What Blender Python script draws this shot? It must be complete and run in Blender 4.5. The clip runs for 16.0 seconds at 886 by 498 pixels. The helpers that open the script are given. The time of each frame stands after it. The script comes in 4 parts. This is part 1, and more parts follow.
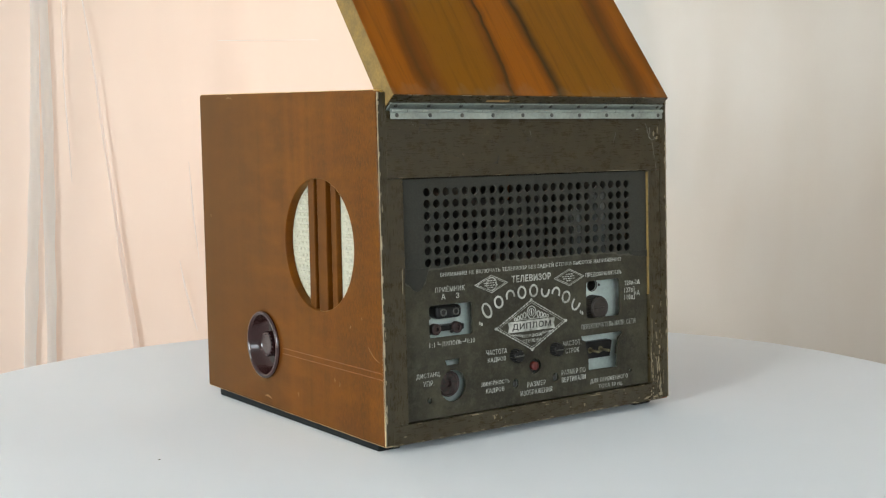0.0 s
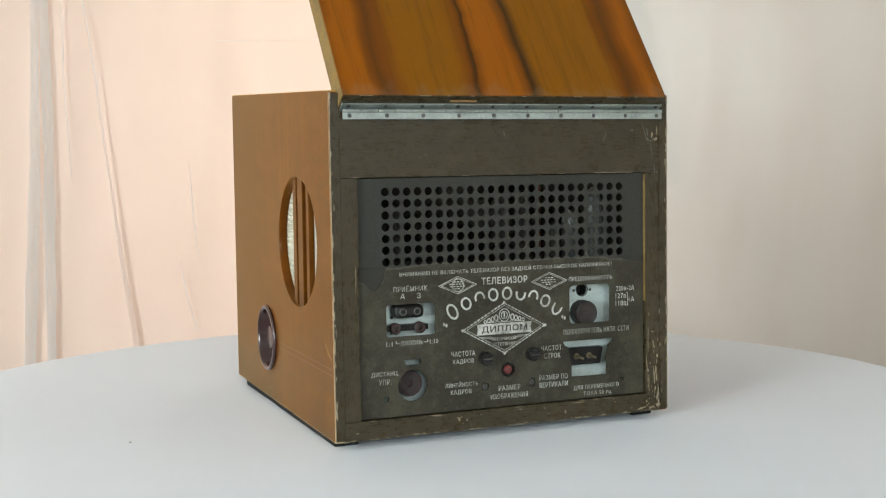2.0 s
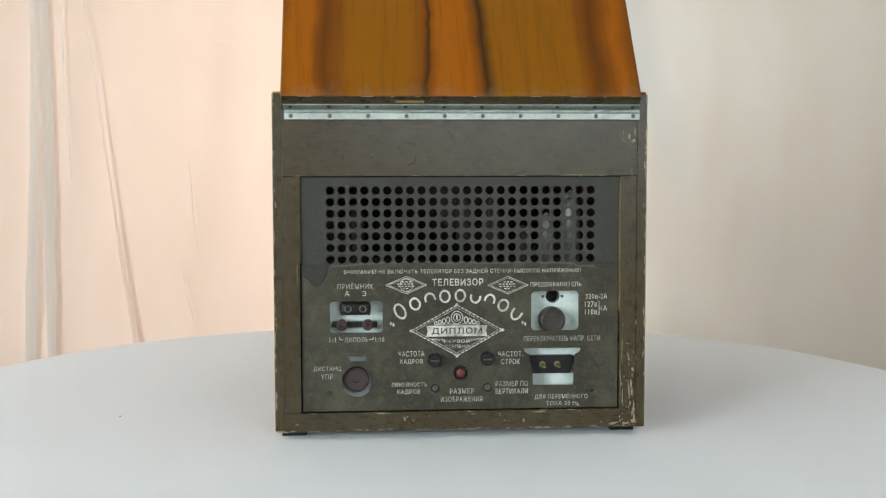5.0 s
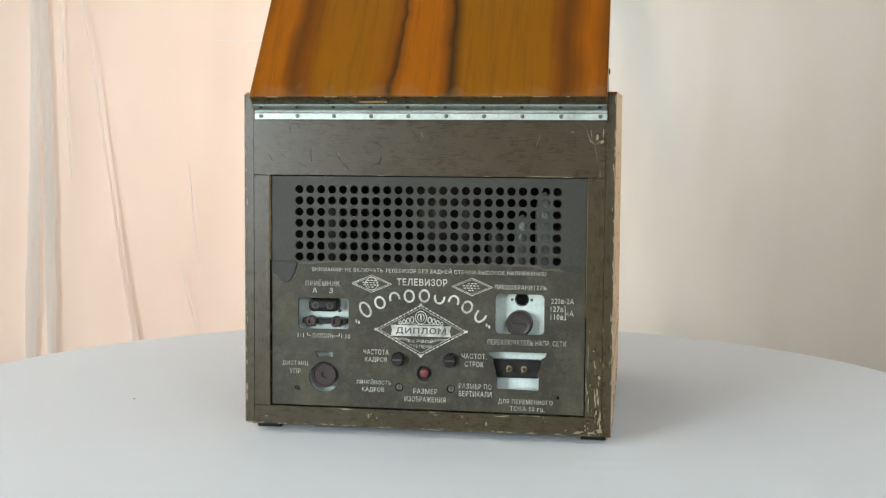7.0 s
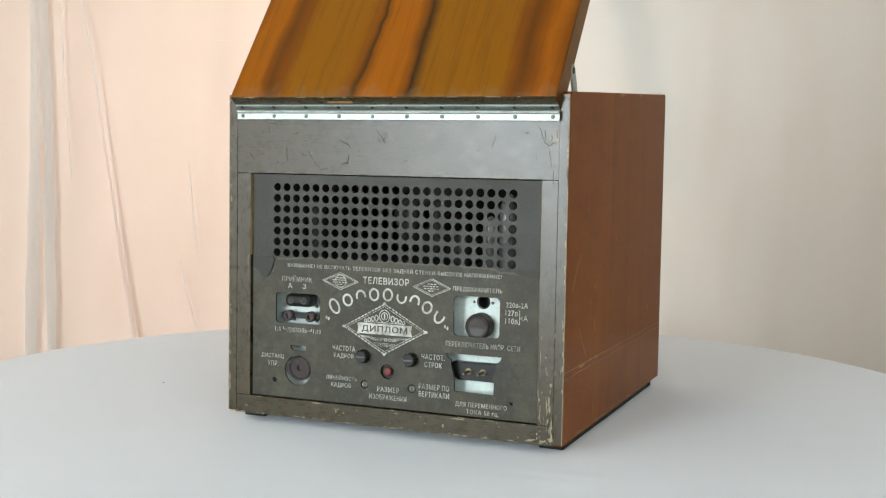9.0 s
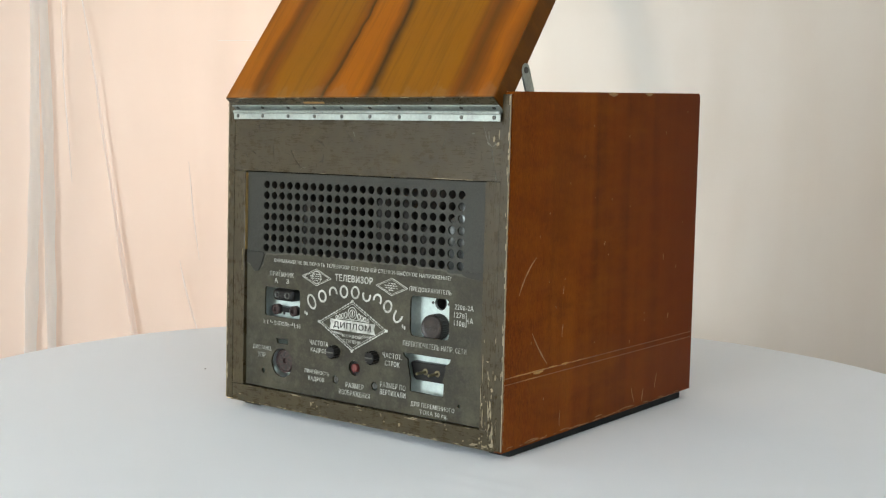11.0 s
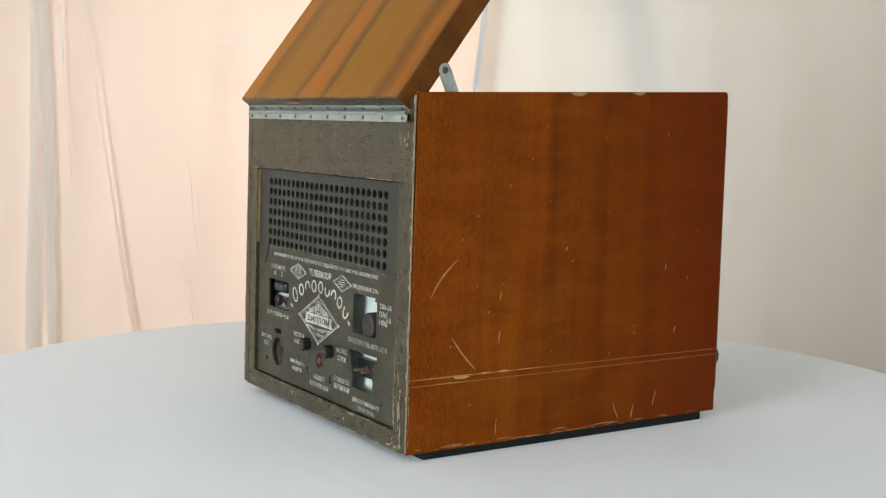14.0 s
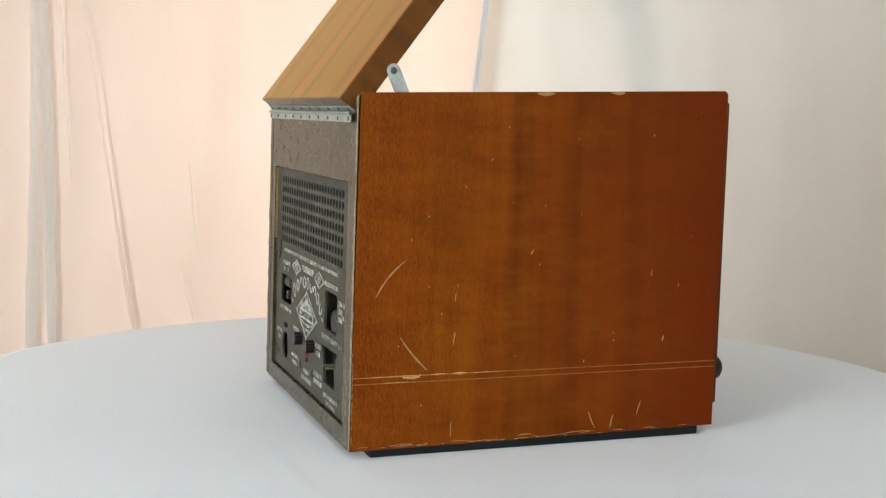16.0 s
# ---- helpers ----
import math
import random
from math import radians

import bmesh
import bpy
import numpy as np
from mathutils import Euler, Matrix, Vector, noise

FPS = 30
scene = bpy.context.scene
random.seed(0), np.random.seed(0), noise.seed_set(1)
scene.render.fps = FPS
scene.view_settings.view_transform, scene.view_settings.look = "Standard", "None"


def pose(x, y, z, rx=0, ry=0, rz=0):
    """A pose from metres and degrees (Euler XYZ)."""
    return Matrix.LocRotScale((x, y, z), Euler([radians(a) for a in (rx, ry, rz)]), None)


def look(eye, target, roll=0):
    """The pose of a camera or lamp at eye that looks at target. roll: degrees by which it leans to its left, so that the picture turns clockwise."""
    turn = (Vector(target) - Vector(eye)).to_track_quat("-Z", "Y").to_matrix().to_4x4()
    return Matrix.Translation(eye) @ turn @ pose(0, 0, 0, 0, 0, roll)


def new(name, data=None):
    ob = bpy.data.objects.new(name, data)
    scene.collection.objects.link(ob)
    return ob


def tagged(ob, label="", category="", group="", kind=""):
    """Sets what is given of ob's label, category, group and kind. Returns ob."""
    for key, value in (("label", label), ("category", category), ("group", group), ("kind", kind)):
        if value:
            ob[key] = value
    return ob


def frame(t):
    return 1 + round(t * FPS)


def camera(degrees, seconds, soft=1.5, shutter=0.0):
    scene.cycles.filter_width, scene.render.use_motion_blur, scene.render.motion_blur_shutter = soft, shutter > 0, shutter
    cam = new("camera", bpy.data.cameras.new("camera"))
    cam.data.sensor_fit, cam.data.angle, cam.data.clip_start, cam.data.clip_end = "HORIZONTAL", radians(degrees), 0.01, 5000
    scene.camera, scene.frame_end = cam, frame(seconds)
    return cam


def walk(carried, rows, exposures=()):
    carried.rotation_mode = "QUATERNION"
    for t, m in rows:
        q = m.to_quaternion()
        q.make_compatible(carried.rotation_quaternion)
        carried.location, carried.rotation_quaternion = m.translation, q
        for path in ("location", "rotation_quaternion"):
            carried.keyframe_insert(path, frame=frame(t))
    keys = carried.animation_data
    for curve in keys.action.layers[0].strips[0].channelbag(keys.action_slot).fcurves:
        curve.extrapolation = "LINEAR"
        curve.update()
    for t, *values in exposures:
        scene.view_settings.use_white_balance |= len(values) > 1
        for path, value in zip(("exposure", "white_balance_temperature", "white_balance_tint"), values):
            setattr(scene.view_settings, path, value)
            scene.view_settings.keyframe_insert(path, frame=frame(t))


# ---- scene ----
# ---------- camera: stands still ----------
cam = camera(39.54, 16.0, soft=1.22)
EYE = pose(0, -1.7573, 1.1723, 90 - 6.398, 0, -0.108) @ pose(0, 0, 0, 0, 0, -0.379)
walk(cam, [(0.0, EYE), (16.0, EYE)])

# ---------- world and light: daylit windows, one behind the curtain, two behind the camera (one added as fill) ---
world = bpy.data.worlds.new("world")
scene.world = world
world.use_nodes = True
wn = world.node_tree
sky = wn.nodes.new("ShaderNodeTexSky")
sky.sky_type = 'NISHITA'
sky.sun_disc = False
sky.sun_elevation, sky.sun_rotation = radians(38), radians(20)
wn.links.new(sky.outputs[0], wn.nodes["Background"].inputs[0])
wn.nodes["Background"].inputs[1].default_value = 0.1


def window_light(name, m, w, h, watts, colour):
    data = bpy.data.lights.new(name, 'AREA')
    data.shape, data.size, data.size_y, data.energy, data.color = 'RECTANGLE', w, h, watts, colour
    ob = new(name, data)
    ob.matrix_world = m
    return ob


window_light("window_light", look((0.36, 1.97, 1.35), (0.36, 0, 1.35)), 2.2, 1.6, 25.6, (1.0, 0.97, 0.93))
window_light("window_light", look((-3.65, -4.37, 1.66), (-3.65, 0, 1.66)), 2.1, 1.7, 300, (0.83, 0.93, 0.98))
# unseen high window, added as fill to soften the shadow on the right
window_light("window_light", look((1.15, -4.37, 2.02), (1.15, 0, 2.02)), 1.9, 0.95, 46, (0.83, 0.93, 0.98))
scene.view_settings.exposure = 0.0

# ---------- materials ----------


class Nodes:
    """A small builder of node materials."""

    def __init__(self, name):
        self.mat = bpy.data.materials.new(name)
        self.mat.use_nodes = True
        self.t = self.mat.node_tree
        self.bsdf = self.t.nodes["Principled BSDF"]
        self.out = self.t.nodes["Material Output"]

    def put(self, kind, **kw):
        n = self.t.nodes.new(kind)
        for k, v in kw.items():
            n.inputs[k.replace("_", " ")].default_value = v
        return n

    def link(self, a, b):
        self.t.links.new(a, b)

    def coords(self, scale=(1, 1, 1), loc=(0, 0, 0)):
        c = self.put("ShaderNodeTexCoord")
        m = self.put("ShaderNodeMapping", Scale=scale, Location=loc)
        self.link(c.outputs["Object"], m.inputs[0])
        return m.outputs[0]

    def noise(self, vec, scale, detail=4.0, rough=0.55):
        n = self.put("ShaderNodeTexNoise", Scale=scale, Detail=detail, Roughness=rough)
        self.link(vec, n.inputs["Vector"])
        return n.outputs["Fac"]

    def ramp(self, fac, stops, interp='LINEAR'):
        r = self.put("ShaderNodeValToRGB")
        r.color_ramp.interpolation = interp
        e = r.color_ramp.elements
        while len(e) < len(stops):
            e.new(0.5)
        for el, (p, c) in zip(e, stops):
            el.position = p
            el.color = (*c, 1) if not isinstance(c, (int, float)) else (c, c, c, 1)
        self.link(fac, r.inputs[0])
        return r.outputs[0]

    def mix(self, fac, a, b, mode='MIX'):
        n = self.t.nodes.new("ShaderNodeMix")
        n.data_type, n.blend_type = 'RGBA', mode
        for i, v in ((0, fac), (6, a), (7, b)):
            if isinstance(v, (int, float)):
                n.inputs[i].default_value = v
            elif isinstance(v, tuple):
                n.inputs[i].default_value = (*v, 1)
            else:
                self.link(v, n.inputs[i])
        return n.outputs[2]

    def calc(self, op, a, b=0.0, c=0.0, clamp=False):
        n = self.t.nodes.new("ShaderNodeMath")
        n.operation, n.use_clamp = op, clamp
        for i, v in enumerate((a, b, c)):
            if isinstance(v, (int, float)):
                n.inputs[i].default_value = v
            else:
                self.link(v, n.inputs[i])
        return n.outputs[0]

    def xyz(self, vec):
        n = self.put("ShaderNodeSeparateXYZ")
        self.link(vec, n.inputs[0])
        return n.outputs

    def bump(self, height, strength, distance):
        b = self.put("ShaderNodeBump", Strength=strength, Distance=distance)
        self.link(height, b.inputs["Height"])
        self.link(b.outputs[0], self.bsdf.inputs["Normal"])

    def base(self, colour=None, rough=None, metal=0.0, coat=0.0, coat_rough=0.1, spec=None):
        b = self.bsdf.inputs
        for key, v in (("Base Color", colour), ("Roughness", rough)):
            if v is None:
                continue
            if isinstance(v, (int, float)):
                b[key].default_value = v
            elif isinstance(v, tuple):
                b[key].default_value = (*v, 1)
            else:
                self.link(v, b[key])
        b["Metallic"].default_value = metal
        b["Coat Weight"].default_value, b["Coat Roughness"].default_value = coat, coat_rough
        if spec is not None:
            b["Specular IOR Level"].default_value = spec
        return self.mat

    def varnish(self, colour, rough, tint, ior):
        """Aged amber varnish: a matt body under a tinted gloss that grows at grazing angles."""
        self.base(colour, 0.6, spec=0.0)
        gloss = self.put("ShaderNodeBsdfGlossy", Color=(*tint, 1), Roughness=rough)
        fres = self.put("ShaderNodeFresnel", IOR=ior)
        mx = self.put("ShaderNodeMixShader")
        self.link(fres.outputs[0], mx.inputs[0])
        self.link(self.bsdf.outputs[0], mx.inputs[1])
        self.link(gloss.outputs[0], mx.inputs[2])
        self.link(mx.outputs[0], self.out.inputs[0])
        return self.mat


def plain(name, colour, rough, metal=0.0, vary=0.25, scale=60.0, bump=0.05, coat=0.0, spec=0.5):
    """A paint, plastic or metal with mottling at two scales and slight relief."""
    n = Nodes(name)
    v = n.coords()
    a, b = n.noise(v, scale), n.noise(v, scale * 7, 2)
    dark = tuple(c * (1 - vary) for c in colour)
    lite = tuple(min(1, c * (1 + vary)) for c in colour)
    col = n.mix(0.3, n.ramp(a, [(0.3, dark), (0.7, lite)]), n.ramp(b, [(0.35, dark), (0.65, lite)]))
    n.bump(b, bump, 0.001)
    return n.base(col, n.ramp(a, [(0.3, rough * 0.85), (0.7, min(1, rough * 1.15))]), metal, coat, spec=spec)


def veneer(name, light, mid, dark, seed, front_red, fleck, tint, ior):
    """Varnished side veneer: upright grain in y and z, redder towards the front."""
    n = Nodes(name)
    wob = n.noise(n.coords((1, 2.5, 5), (seed, 0, 1)), 2.0, 2)
    base_v = n.coords((1, 1, 1), (seed, seed, 0))
    vx, vy, vz = n.xyz(base_v)
    vy = n.calc('ADD', vy, n.calc('MULTIPLY', n.calc('SUBTRACT', wob, 0.5), 0.018))
    join = n.put("ShaderNodeCombineXYZ")
    for i, o in enumerate((vx, vy, vz)):
        n.link(o, join.inputs[i])
    warp = n.put("ShaderNodeMapping", Scale=(1, 17, 0.8))
    n.link(join.outputs[0], warp.inputs[0])
    streak = n.noise(warp.outputs[0], 3.0, 4, 0.5)
    fine = n.noise(n.coords((1, 560, 90), (seed, 0, seed)), 1.6, 4, 0.75)
    curl = n.noise(n.coords((1, 9, 26), (seed, 4, 4)), 1.6, 3, 0.6)
    band = n.noise(n.coords((1, 5.5, 0.5), (seed, 3, seed)), 1.6, 3)
    cloud = n.noise(n.coords((1, 1, 0.8), (seed, 9, 4)), 7, 4, 0.6)
    y = n.xyz(n.coords())[1]
    col = n.ramp(streak, [(0.2, dark), (0.5, mid), (0.85, light)])
    col = n.mix(0.42, col, n.ramp(band, [(0.36, dark), (0.5, mid), (0.66, light)]))
    col = n.mix(n.ramp(cloud, [(0.4, 0.0), (0.75, 0.45)]), col, mid)
    stripe = n.noise(n.coords((1, 15, 0.7), (seed, 6, seed)), 1.7, 3, 0.5)
    col = n.mix(n.ramp(stripe, [(0.50, 0.0), (0.68, 0.55)]), col, dark)
    col = n.mix(n.ramp(curl, [(0.45, 0.0), (0.75, 0.45)]), col, light)
    col = n.mix(n.ramp(curl, [(0.28, 0.35), (0.45, 0.0)]), col, dark)
    # coarse pale and dark flecks, strongest near the back edge
    near = n.ramp(n.calc('ADD', y, n.calc('MULTIPLY', n.calc('SUBTRACT', cloud, 0.5), 0.25)), [(0.04, 0.75 * fleck), (0.20, 0.16 * fleck)])
    col = n.mix(n.calc('MULTIPLY', near, n.ramp(fine, [(0.50, 0.0), (0.66, 0.8)])), col, tuple(c * 1.25 for c in light))
    col = n.mix(n.calc('MULTIPLY', near, n.ramp(fine, [(0.34, 0.9), (0.48, 0.0)])), col, tuple(c * 0.5 for c in dark))
    depth = n.calc('ADD', n.calc('MULTIPLY', y, 1.9), n.calc('MULTIPLY', n.calc('ADD', band, streak), 0.28))
    red = n.ramp(n.calc('SUBTRACT', depth, 0.25), [(0.45, 0.0), (1.0, 0.92)])
    col = n.mix(red, col, front_red)
    blot = n.noise(n.coords((1, 1, 1), (seed, 1, 2)), 9, 4)
    col = n.mix(n.ramp(blot, [(0.5, 0.0), (0.8, 0.3)]), col, dark)
    return n.varnish(col, 0.28, tint, ior)


def lid_veneer():
    """Figured veneer with two dark wavy streaks that run up the lid."""
    n = Nodes("lid_veneer")
    v = n.coords()
    x, y, z = n.xyz(v)
    wav = n.noise(n.coords((2.0, 3.4, 1)), 2.4, 3, 0.55)
    wav2 = n.noise(n.coords((9, 1.2, 1)), 3.0, 2)
    u = n.calc('ADD', n.calc('DIVIDE', x, 0.451), 0.5)
    u = n.calc('ADD', u, n.calc('MULTIPLY', n.calc('SUBTRACT', wav, 0.5), 0.075))
    u = n.calc('ADD', u, n.calc('MULTIPLY', n.calc('SUBTRACT', wav2, 0.5), 0.02))
    u = n.calc('ADD', u, n.calc('MULTIPLY', y, 0.03))
    # the two middle streaks draw together up the lid
    u = n.calc('ADD', u, n.calc('MULTIPLY', n.calc('MULTIPLY', y, -0.17), n.ramp(u, [(0.22, 0.0), (0.40, 1.0), (0.50, 0.15), (0.60, 0.0)])))
    D = (0.090, 0.026, 0.002)
    O, Y, B, R, K = (0.265, 0.074, 0.0005), (0.200, 0.071, 0.0005), (0.065, 0.020, 0.002), (0.150, 0.037, 0.001), (0.018, 0.008, 0.003)
    col = n.ramp(u, [(0.0, R), (0.03, O), (0.085, O), (0.108, R), (0.128, D), (0.155, R), (0.20, Y), (0.345, Y), (0.382, R), (0.394, B), (0.400, K), (0.406, R),
                     (0.43, O), (0.52, O), (0.550, R), (0.560, B), (0.566, K), (0.573, B), (0.60, Y), (0.72, Y), (0.83, Y), (0.862, R), (0.888, D),
                     (0.915, R), (0.955, O), (1.0, R)])
    grain = n.noise(n.coords((42, 1.5, 1)), 3.0, 5, 0.65)
    col = n.mix(n.ramp(grain, [(0.32, 0.42), (0.5, 0.0)]), col, B)
    fleck = n.noise(n.coords((230, 9, 1)), 2.0, 3, 0.7)
    col = n.mix(n.ramp(fleck, [(0.58, 0.0), (0.72, 0.4)]), col, (0.09, 0.03, 0.006))
    low = n.calc('ADD', y, n.calc('MULTIPLY', n.calc('SUBTRACT', n.noise(n.coords((26, 14, 1)), 1.5, 5), 0.46), -0.10))
    col = n.mix(n.ramp(low, [(-0.0, 0.16), (0.007, 0.0)]), col, (0.20, 0.15, 0.09))
    return n.varnish(col, 0.30, (1.0, 0.86, 0.52), 1.45)


def brushed_paint(name, run):
    """Dark olive brown gloss paint, brushed along, with chips of bare wood."""
    n = Nodes(name)
    v = n.coords()
    brush = n.noise(n.coords(run), 2.0, 4, 0.6)
    lump = n.noise(n.coords((1, 1, 1.6)), 26, 4, 0.6)
    col = n.ramp(lump, [(0.3, (0.032, 0.023, 0.009)), (0.7, (0.050, 0.037, 0.016))])
    col = n.mix(0.10, col, n.ramp(brush, [(0.3, (0.028, 0.020, 0.008)), (0.7, (0.055, 0.042, 0.019))]))
    chip = n.noise(v, 70, 5, 0.7)
    big = n.noise(v, 9, 2)
    spot = n.calc('MULTIPLY', n.ramp(chip, [(0.665, 0.0), (0.70, 1.0)]), n.ramp(big, [(0.45, 0.0), (0.58, 1.0)]))
    col = n.mix(n.calc('MULTIPLY', spot, 0.6), col, (0.19, 0.15, 0.10))
    crackle = n.noise(n.coords((1, 1, 1.8)), 260, 3, 0.6)
    pimple = n.ramp(n.noise(v, 105, 3, 0.55), [(0.60, 0.0), (0.70, 1.0)])
    n.bump(n.mix(0.12, n.mix(0.40, brush, crackle), pimple), 0.12, 0.0004)
    return n.base(col, n.ramp(n.mix(0.5, chip, brush), [(0.36, 0.24), (0.62, 0.33)]), spec=0.38)


def worn_board():
    """Fibre back board: a dark grey coat above with a torn lower edge, bare grey-brown board below."""
    n = Nodes("back_board")
    v = n.coords()
    x, y, z = n.xyz(v)
    tear = n.noise(n.coords((1, 1, 1)), 55, 4, 0.6)
    slow = n.noise(n.coords((1, 1, 0.2)), 12, 2)
    edge = n.calc('ADD', z, n.calc('MULTIPLY', n.calc('SUBTRACT', tear, 0.5), 0.010))
    edge = n.calc('ADD', edge, n.calc('MULTIPLY', n.calc('SUBTRACT', slow, 0.5), 0.008))
    u = n.calc('ADD', n.calc('DIVIDE', x, 0.41), 0.5)
    # height of the torn edge across the board: a flap hangs at one end, a step at the other
    line = n.ramp(u, [(0.0, 0.196), (0.055, 0.189), (0.082, 0.196), (0.092, 0.2115), (0.30, 0.2145), (0.55, 0.2135), (0.80, 0.2145), (0.90, 0.210), (0.99, 0.206)])
    upper = n.ramp(n.calc('MULTIPLY', n.calc('SUBTRACT', edge, line), 400.0), [(0.0, 0.0), (0.6, 1.0)])
    rim = n.ramp(n.calc('ABSOLUTE', n.calc('MULTIPLY', n.calc('SUBTRACT', edge, line), 500.0)), [(0.25, 0.5), (0.8, 0.0)])
    weave = n.noise(v, 420, 3, 0.7)
    stain = n.noise(v, 17, 5, 0.65)
    top = n.mix(n.ramp(weave, [(0.35, 0.0), (0.65, 1.0)]), (0.024, 0.0235, 0.018), (0.040, 0.040, 0.032))
    low = n.ramp(stain, [(0.30, (0.011, 0.0095, 0.0055)), (0.5, (0.033, 0.028, 0.015)), (0.70, (0.080, 0.072, 0.043))])
    grit = n.noise(v, 95, 4, 0.75)
    dust = n.noise(n.coords((1, 1, 1.5), (4, 0, 1)), 8, 5, 0.7)
    low = n.mix(n.ramp(dust, [(0.48, 0.0), (0.66, 0.6)]), low, (0.070, 0.065, 0.040))
    low = n.mix(n.ramp(dust, [(0.32, 0.55), (0.46, 0.0)]), low, (0.022, 0.018, 0.010))
    low = n.mix(n.ramp(grit, [(0.5, 0.0), (0.72, 0.55)]), low, (0.105, 0.100, 0.073))
    low = n.mix(n.ramp(grit, [(0.30, 0.6), (0.44, 0.0)]), low, (0.016, 0.014, 0.009))
    low = n.mix(0.35, low, n.ramp(weave, [(0.35, (0.018, 0.0155, 0.010)), (0.65, (0.052, 0.048, 0.034))]))
    col = n.mix(upper, low, top)
    col = n.mix(rim, col, (0.11, 0.105, 0.085))
    n.bump(n.mix(0.5, weave, upper), 0.25, 0.0012)
    return n.base(col, n.ramp(stain, [(0.3, 0.42), (0.7, 0.58)]), spec=0.27)


def worn_ink():
    """White printing ink, rubbed thin in patches so that the dark board shows."""
    n = Nodes("worn_white_ink")
    rub = n.noise(n.coords(), 75, 4, 0.7)
    patch = n.noise(n.coords((1, 1, 1), (2, 0, 5)), 14, 3)
    col = n.ramp(rub, [(0.28, (0.12, 0.12, 0.10)), (0.43, (0.34, 0.34, 0.30)), (0.62, (0.55, 0.55, 0.50))])
    col = n.mix(n.ramp(patch, [(0.50, 0.0), (0.70, 0.55)]), col, (0.13, 0.13, 0.11))
    return n.base(col, 0.75, spec=0.2)


def cloth(name, colour, through_it, weave=900.0, fold=0.0, stain=(0.7, 0.6, 0.5)):
    """Woven cloth; through_it: how much of the light passes."""
    n = Nodes(name)
    v = n.coords()
    fine, slow = n.noise(v, weave, 2), n.noise(v, 3.0, 4)
    tall = n.noise(n.coords((4, 4, 0.8)), 2.2, 3, 0.5)
    col = n.mix(n.ramp(slow, [(0.35, 0.0), (0.75, 0.35)]), colour, stain)
    col = n.mix(n.ramp(tall, [(0.45, 0.0), (0.75, fold)]), col, stain)
    n.base(col, 0.9, spec=0.1)
    n.bsdf.inputs["Sheen Weight"].default_value = 0.15
    n.bump(fine, 0.08, 0.0006)
    if through_it:
        tr = n.put("ShaderNodeBsdfTranslucent")
        n.link(col, tr.inputs[0])
        mx = n.put("ShaderNodeMixShader", Fac=through_it)
        n.link(n.bsdf.outputs[0], mx.inputs[1])
        n.link(tr.outputs[0], mx.inputs[2])
        n.link(mx.outputs[0], n.out.inputs[0])
    return n.mat


M_SIDE_L = veneer("veneer_a", (0.200, 0.064, 0.002), (0.112, 0.029, 0.0015), (0.050, 0.013, 0.001), 2.0, (0.068, 0.018, 0.0015), 0.9, (1.0, 0.83, 0.52), 1.38)
M_SIDE_R = veneer("veneer_b", (0.225, 0.062, 0.003), (0.162, 0.031, 0.002), (0.072, 0.014, 0.0015), 7.0, (0.115, 0.015, 0.0015), 0.85, (1.0, 0.78, 0.58), 1.20)
M_LID = lid_veneer()
M_PAINT = brushed_paint("olive_paint_level", (30, 30, 420))
M_PAINT_V = brushed_paint("olive_paint_upright", (420, 30, 30))
M_BOARD = worn_board()
M_RAW = plain("raw_wood_edge", (0.22, 0.138, 0.038), 0.75, vary=0.35, scale=45, bump=0.2)
M_CORE = plain("pale_worn_edge", (0.27, 0.22, 0.14), 0.7, vary=0.45, scale=80, bump=0.2)
M_SCUFF = plain("scuffed_paint", (0.13, 0.125, 0.10), 0.5, vary=0.4, scale=150, bump=0.1)
M_FOOT = plain("black_runner", (0.010, 0.012, 0.012), 0.6, vary=0.3, spec=0.15)
M_STEEL = plain("dull_zinc", (0.36, 0.40, 0.37), 0.5, metal=0.75, vary=0.3, scale=40, bump=0.1)
M_SCREW = plain("dark_screw", (0.10, 0.10, 0.09), 0.45, metal=0.8, vary=0.3, scale=200)
M_MINT = plain("mint_metal", (0.60, 0.69, 0.64), 0.5, vary=0.18, scale=35, bump=0.08)
M_BAKE = plain("brown_bakelite", (0.026, 0.006, 0.006), 0.22, vary=0.25, scale=30, bump=0.02, coat=0.4)
M_BLACK = plain("black_bakelite", (0.014, 0.013, 0.012), 0.32, vary=0.3, bump=0.03, spec=0.22)
M_RED = plain("red_button", (0.12, 0.020, 0.015), 0.6, vary=0.25)
M_SOCKET = plain("socket_brown", (0.046, 0.030, 0.027), 0.4, vary=0.3, spec=0.25)
M_BRASS = plain("tarnished_brass", (0.20, 0.17, 0.10), 0.6, metal=0.8, vary=0.3, scale=120)
M_KNOB = plain("dusty_bakelite", (0.036, 0.029, 0.025), 0.42, vary=0.4, scale=90, bump=0.08, spec=0.28)
M_COAT = plain("dark_grey_coat", (0.026, 0.0255, 0.020), 0.5, vary=0.3, scale=200, bump=0.15, spec=0.26)
M_INK = worn_ink()
M_PALE = plain("pale_scrape", (0.29, 0.17, 0.062), 0.7, vary=0.3, scale=150, bump=0.1)
M_YELLOW = plain("bare_yellow_wood", (0.42, 0.25, 0.070), 0.7, vary=0.4, scale=150, bump=0.1)
M_INLAY = plain("pale_inlay", (0.20, 0.066, 0.006), 0.4, vary=0.5, scale=60, bump=0.02)
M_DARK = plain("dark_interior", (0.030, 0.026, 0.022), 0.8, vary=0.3)
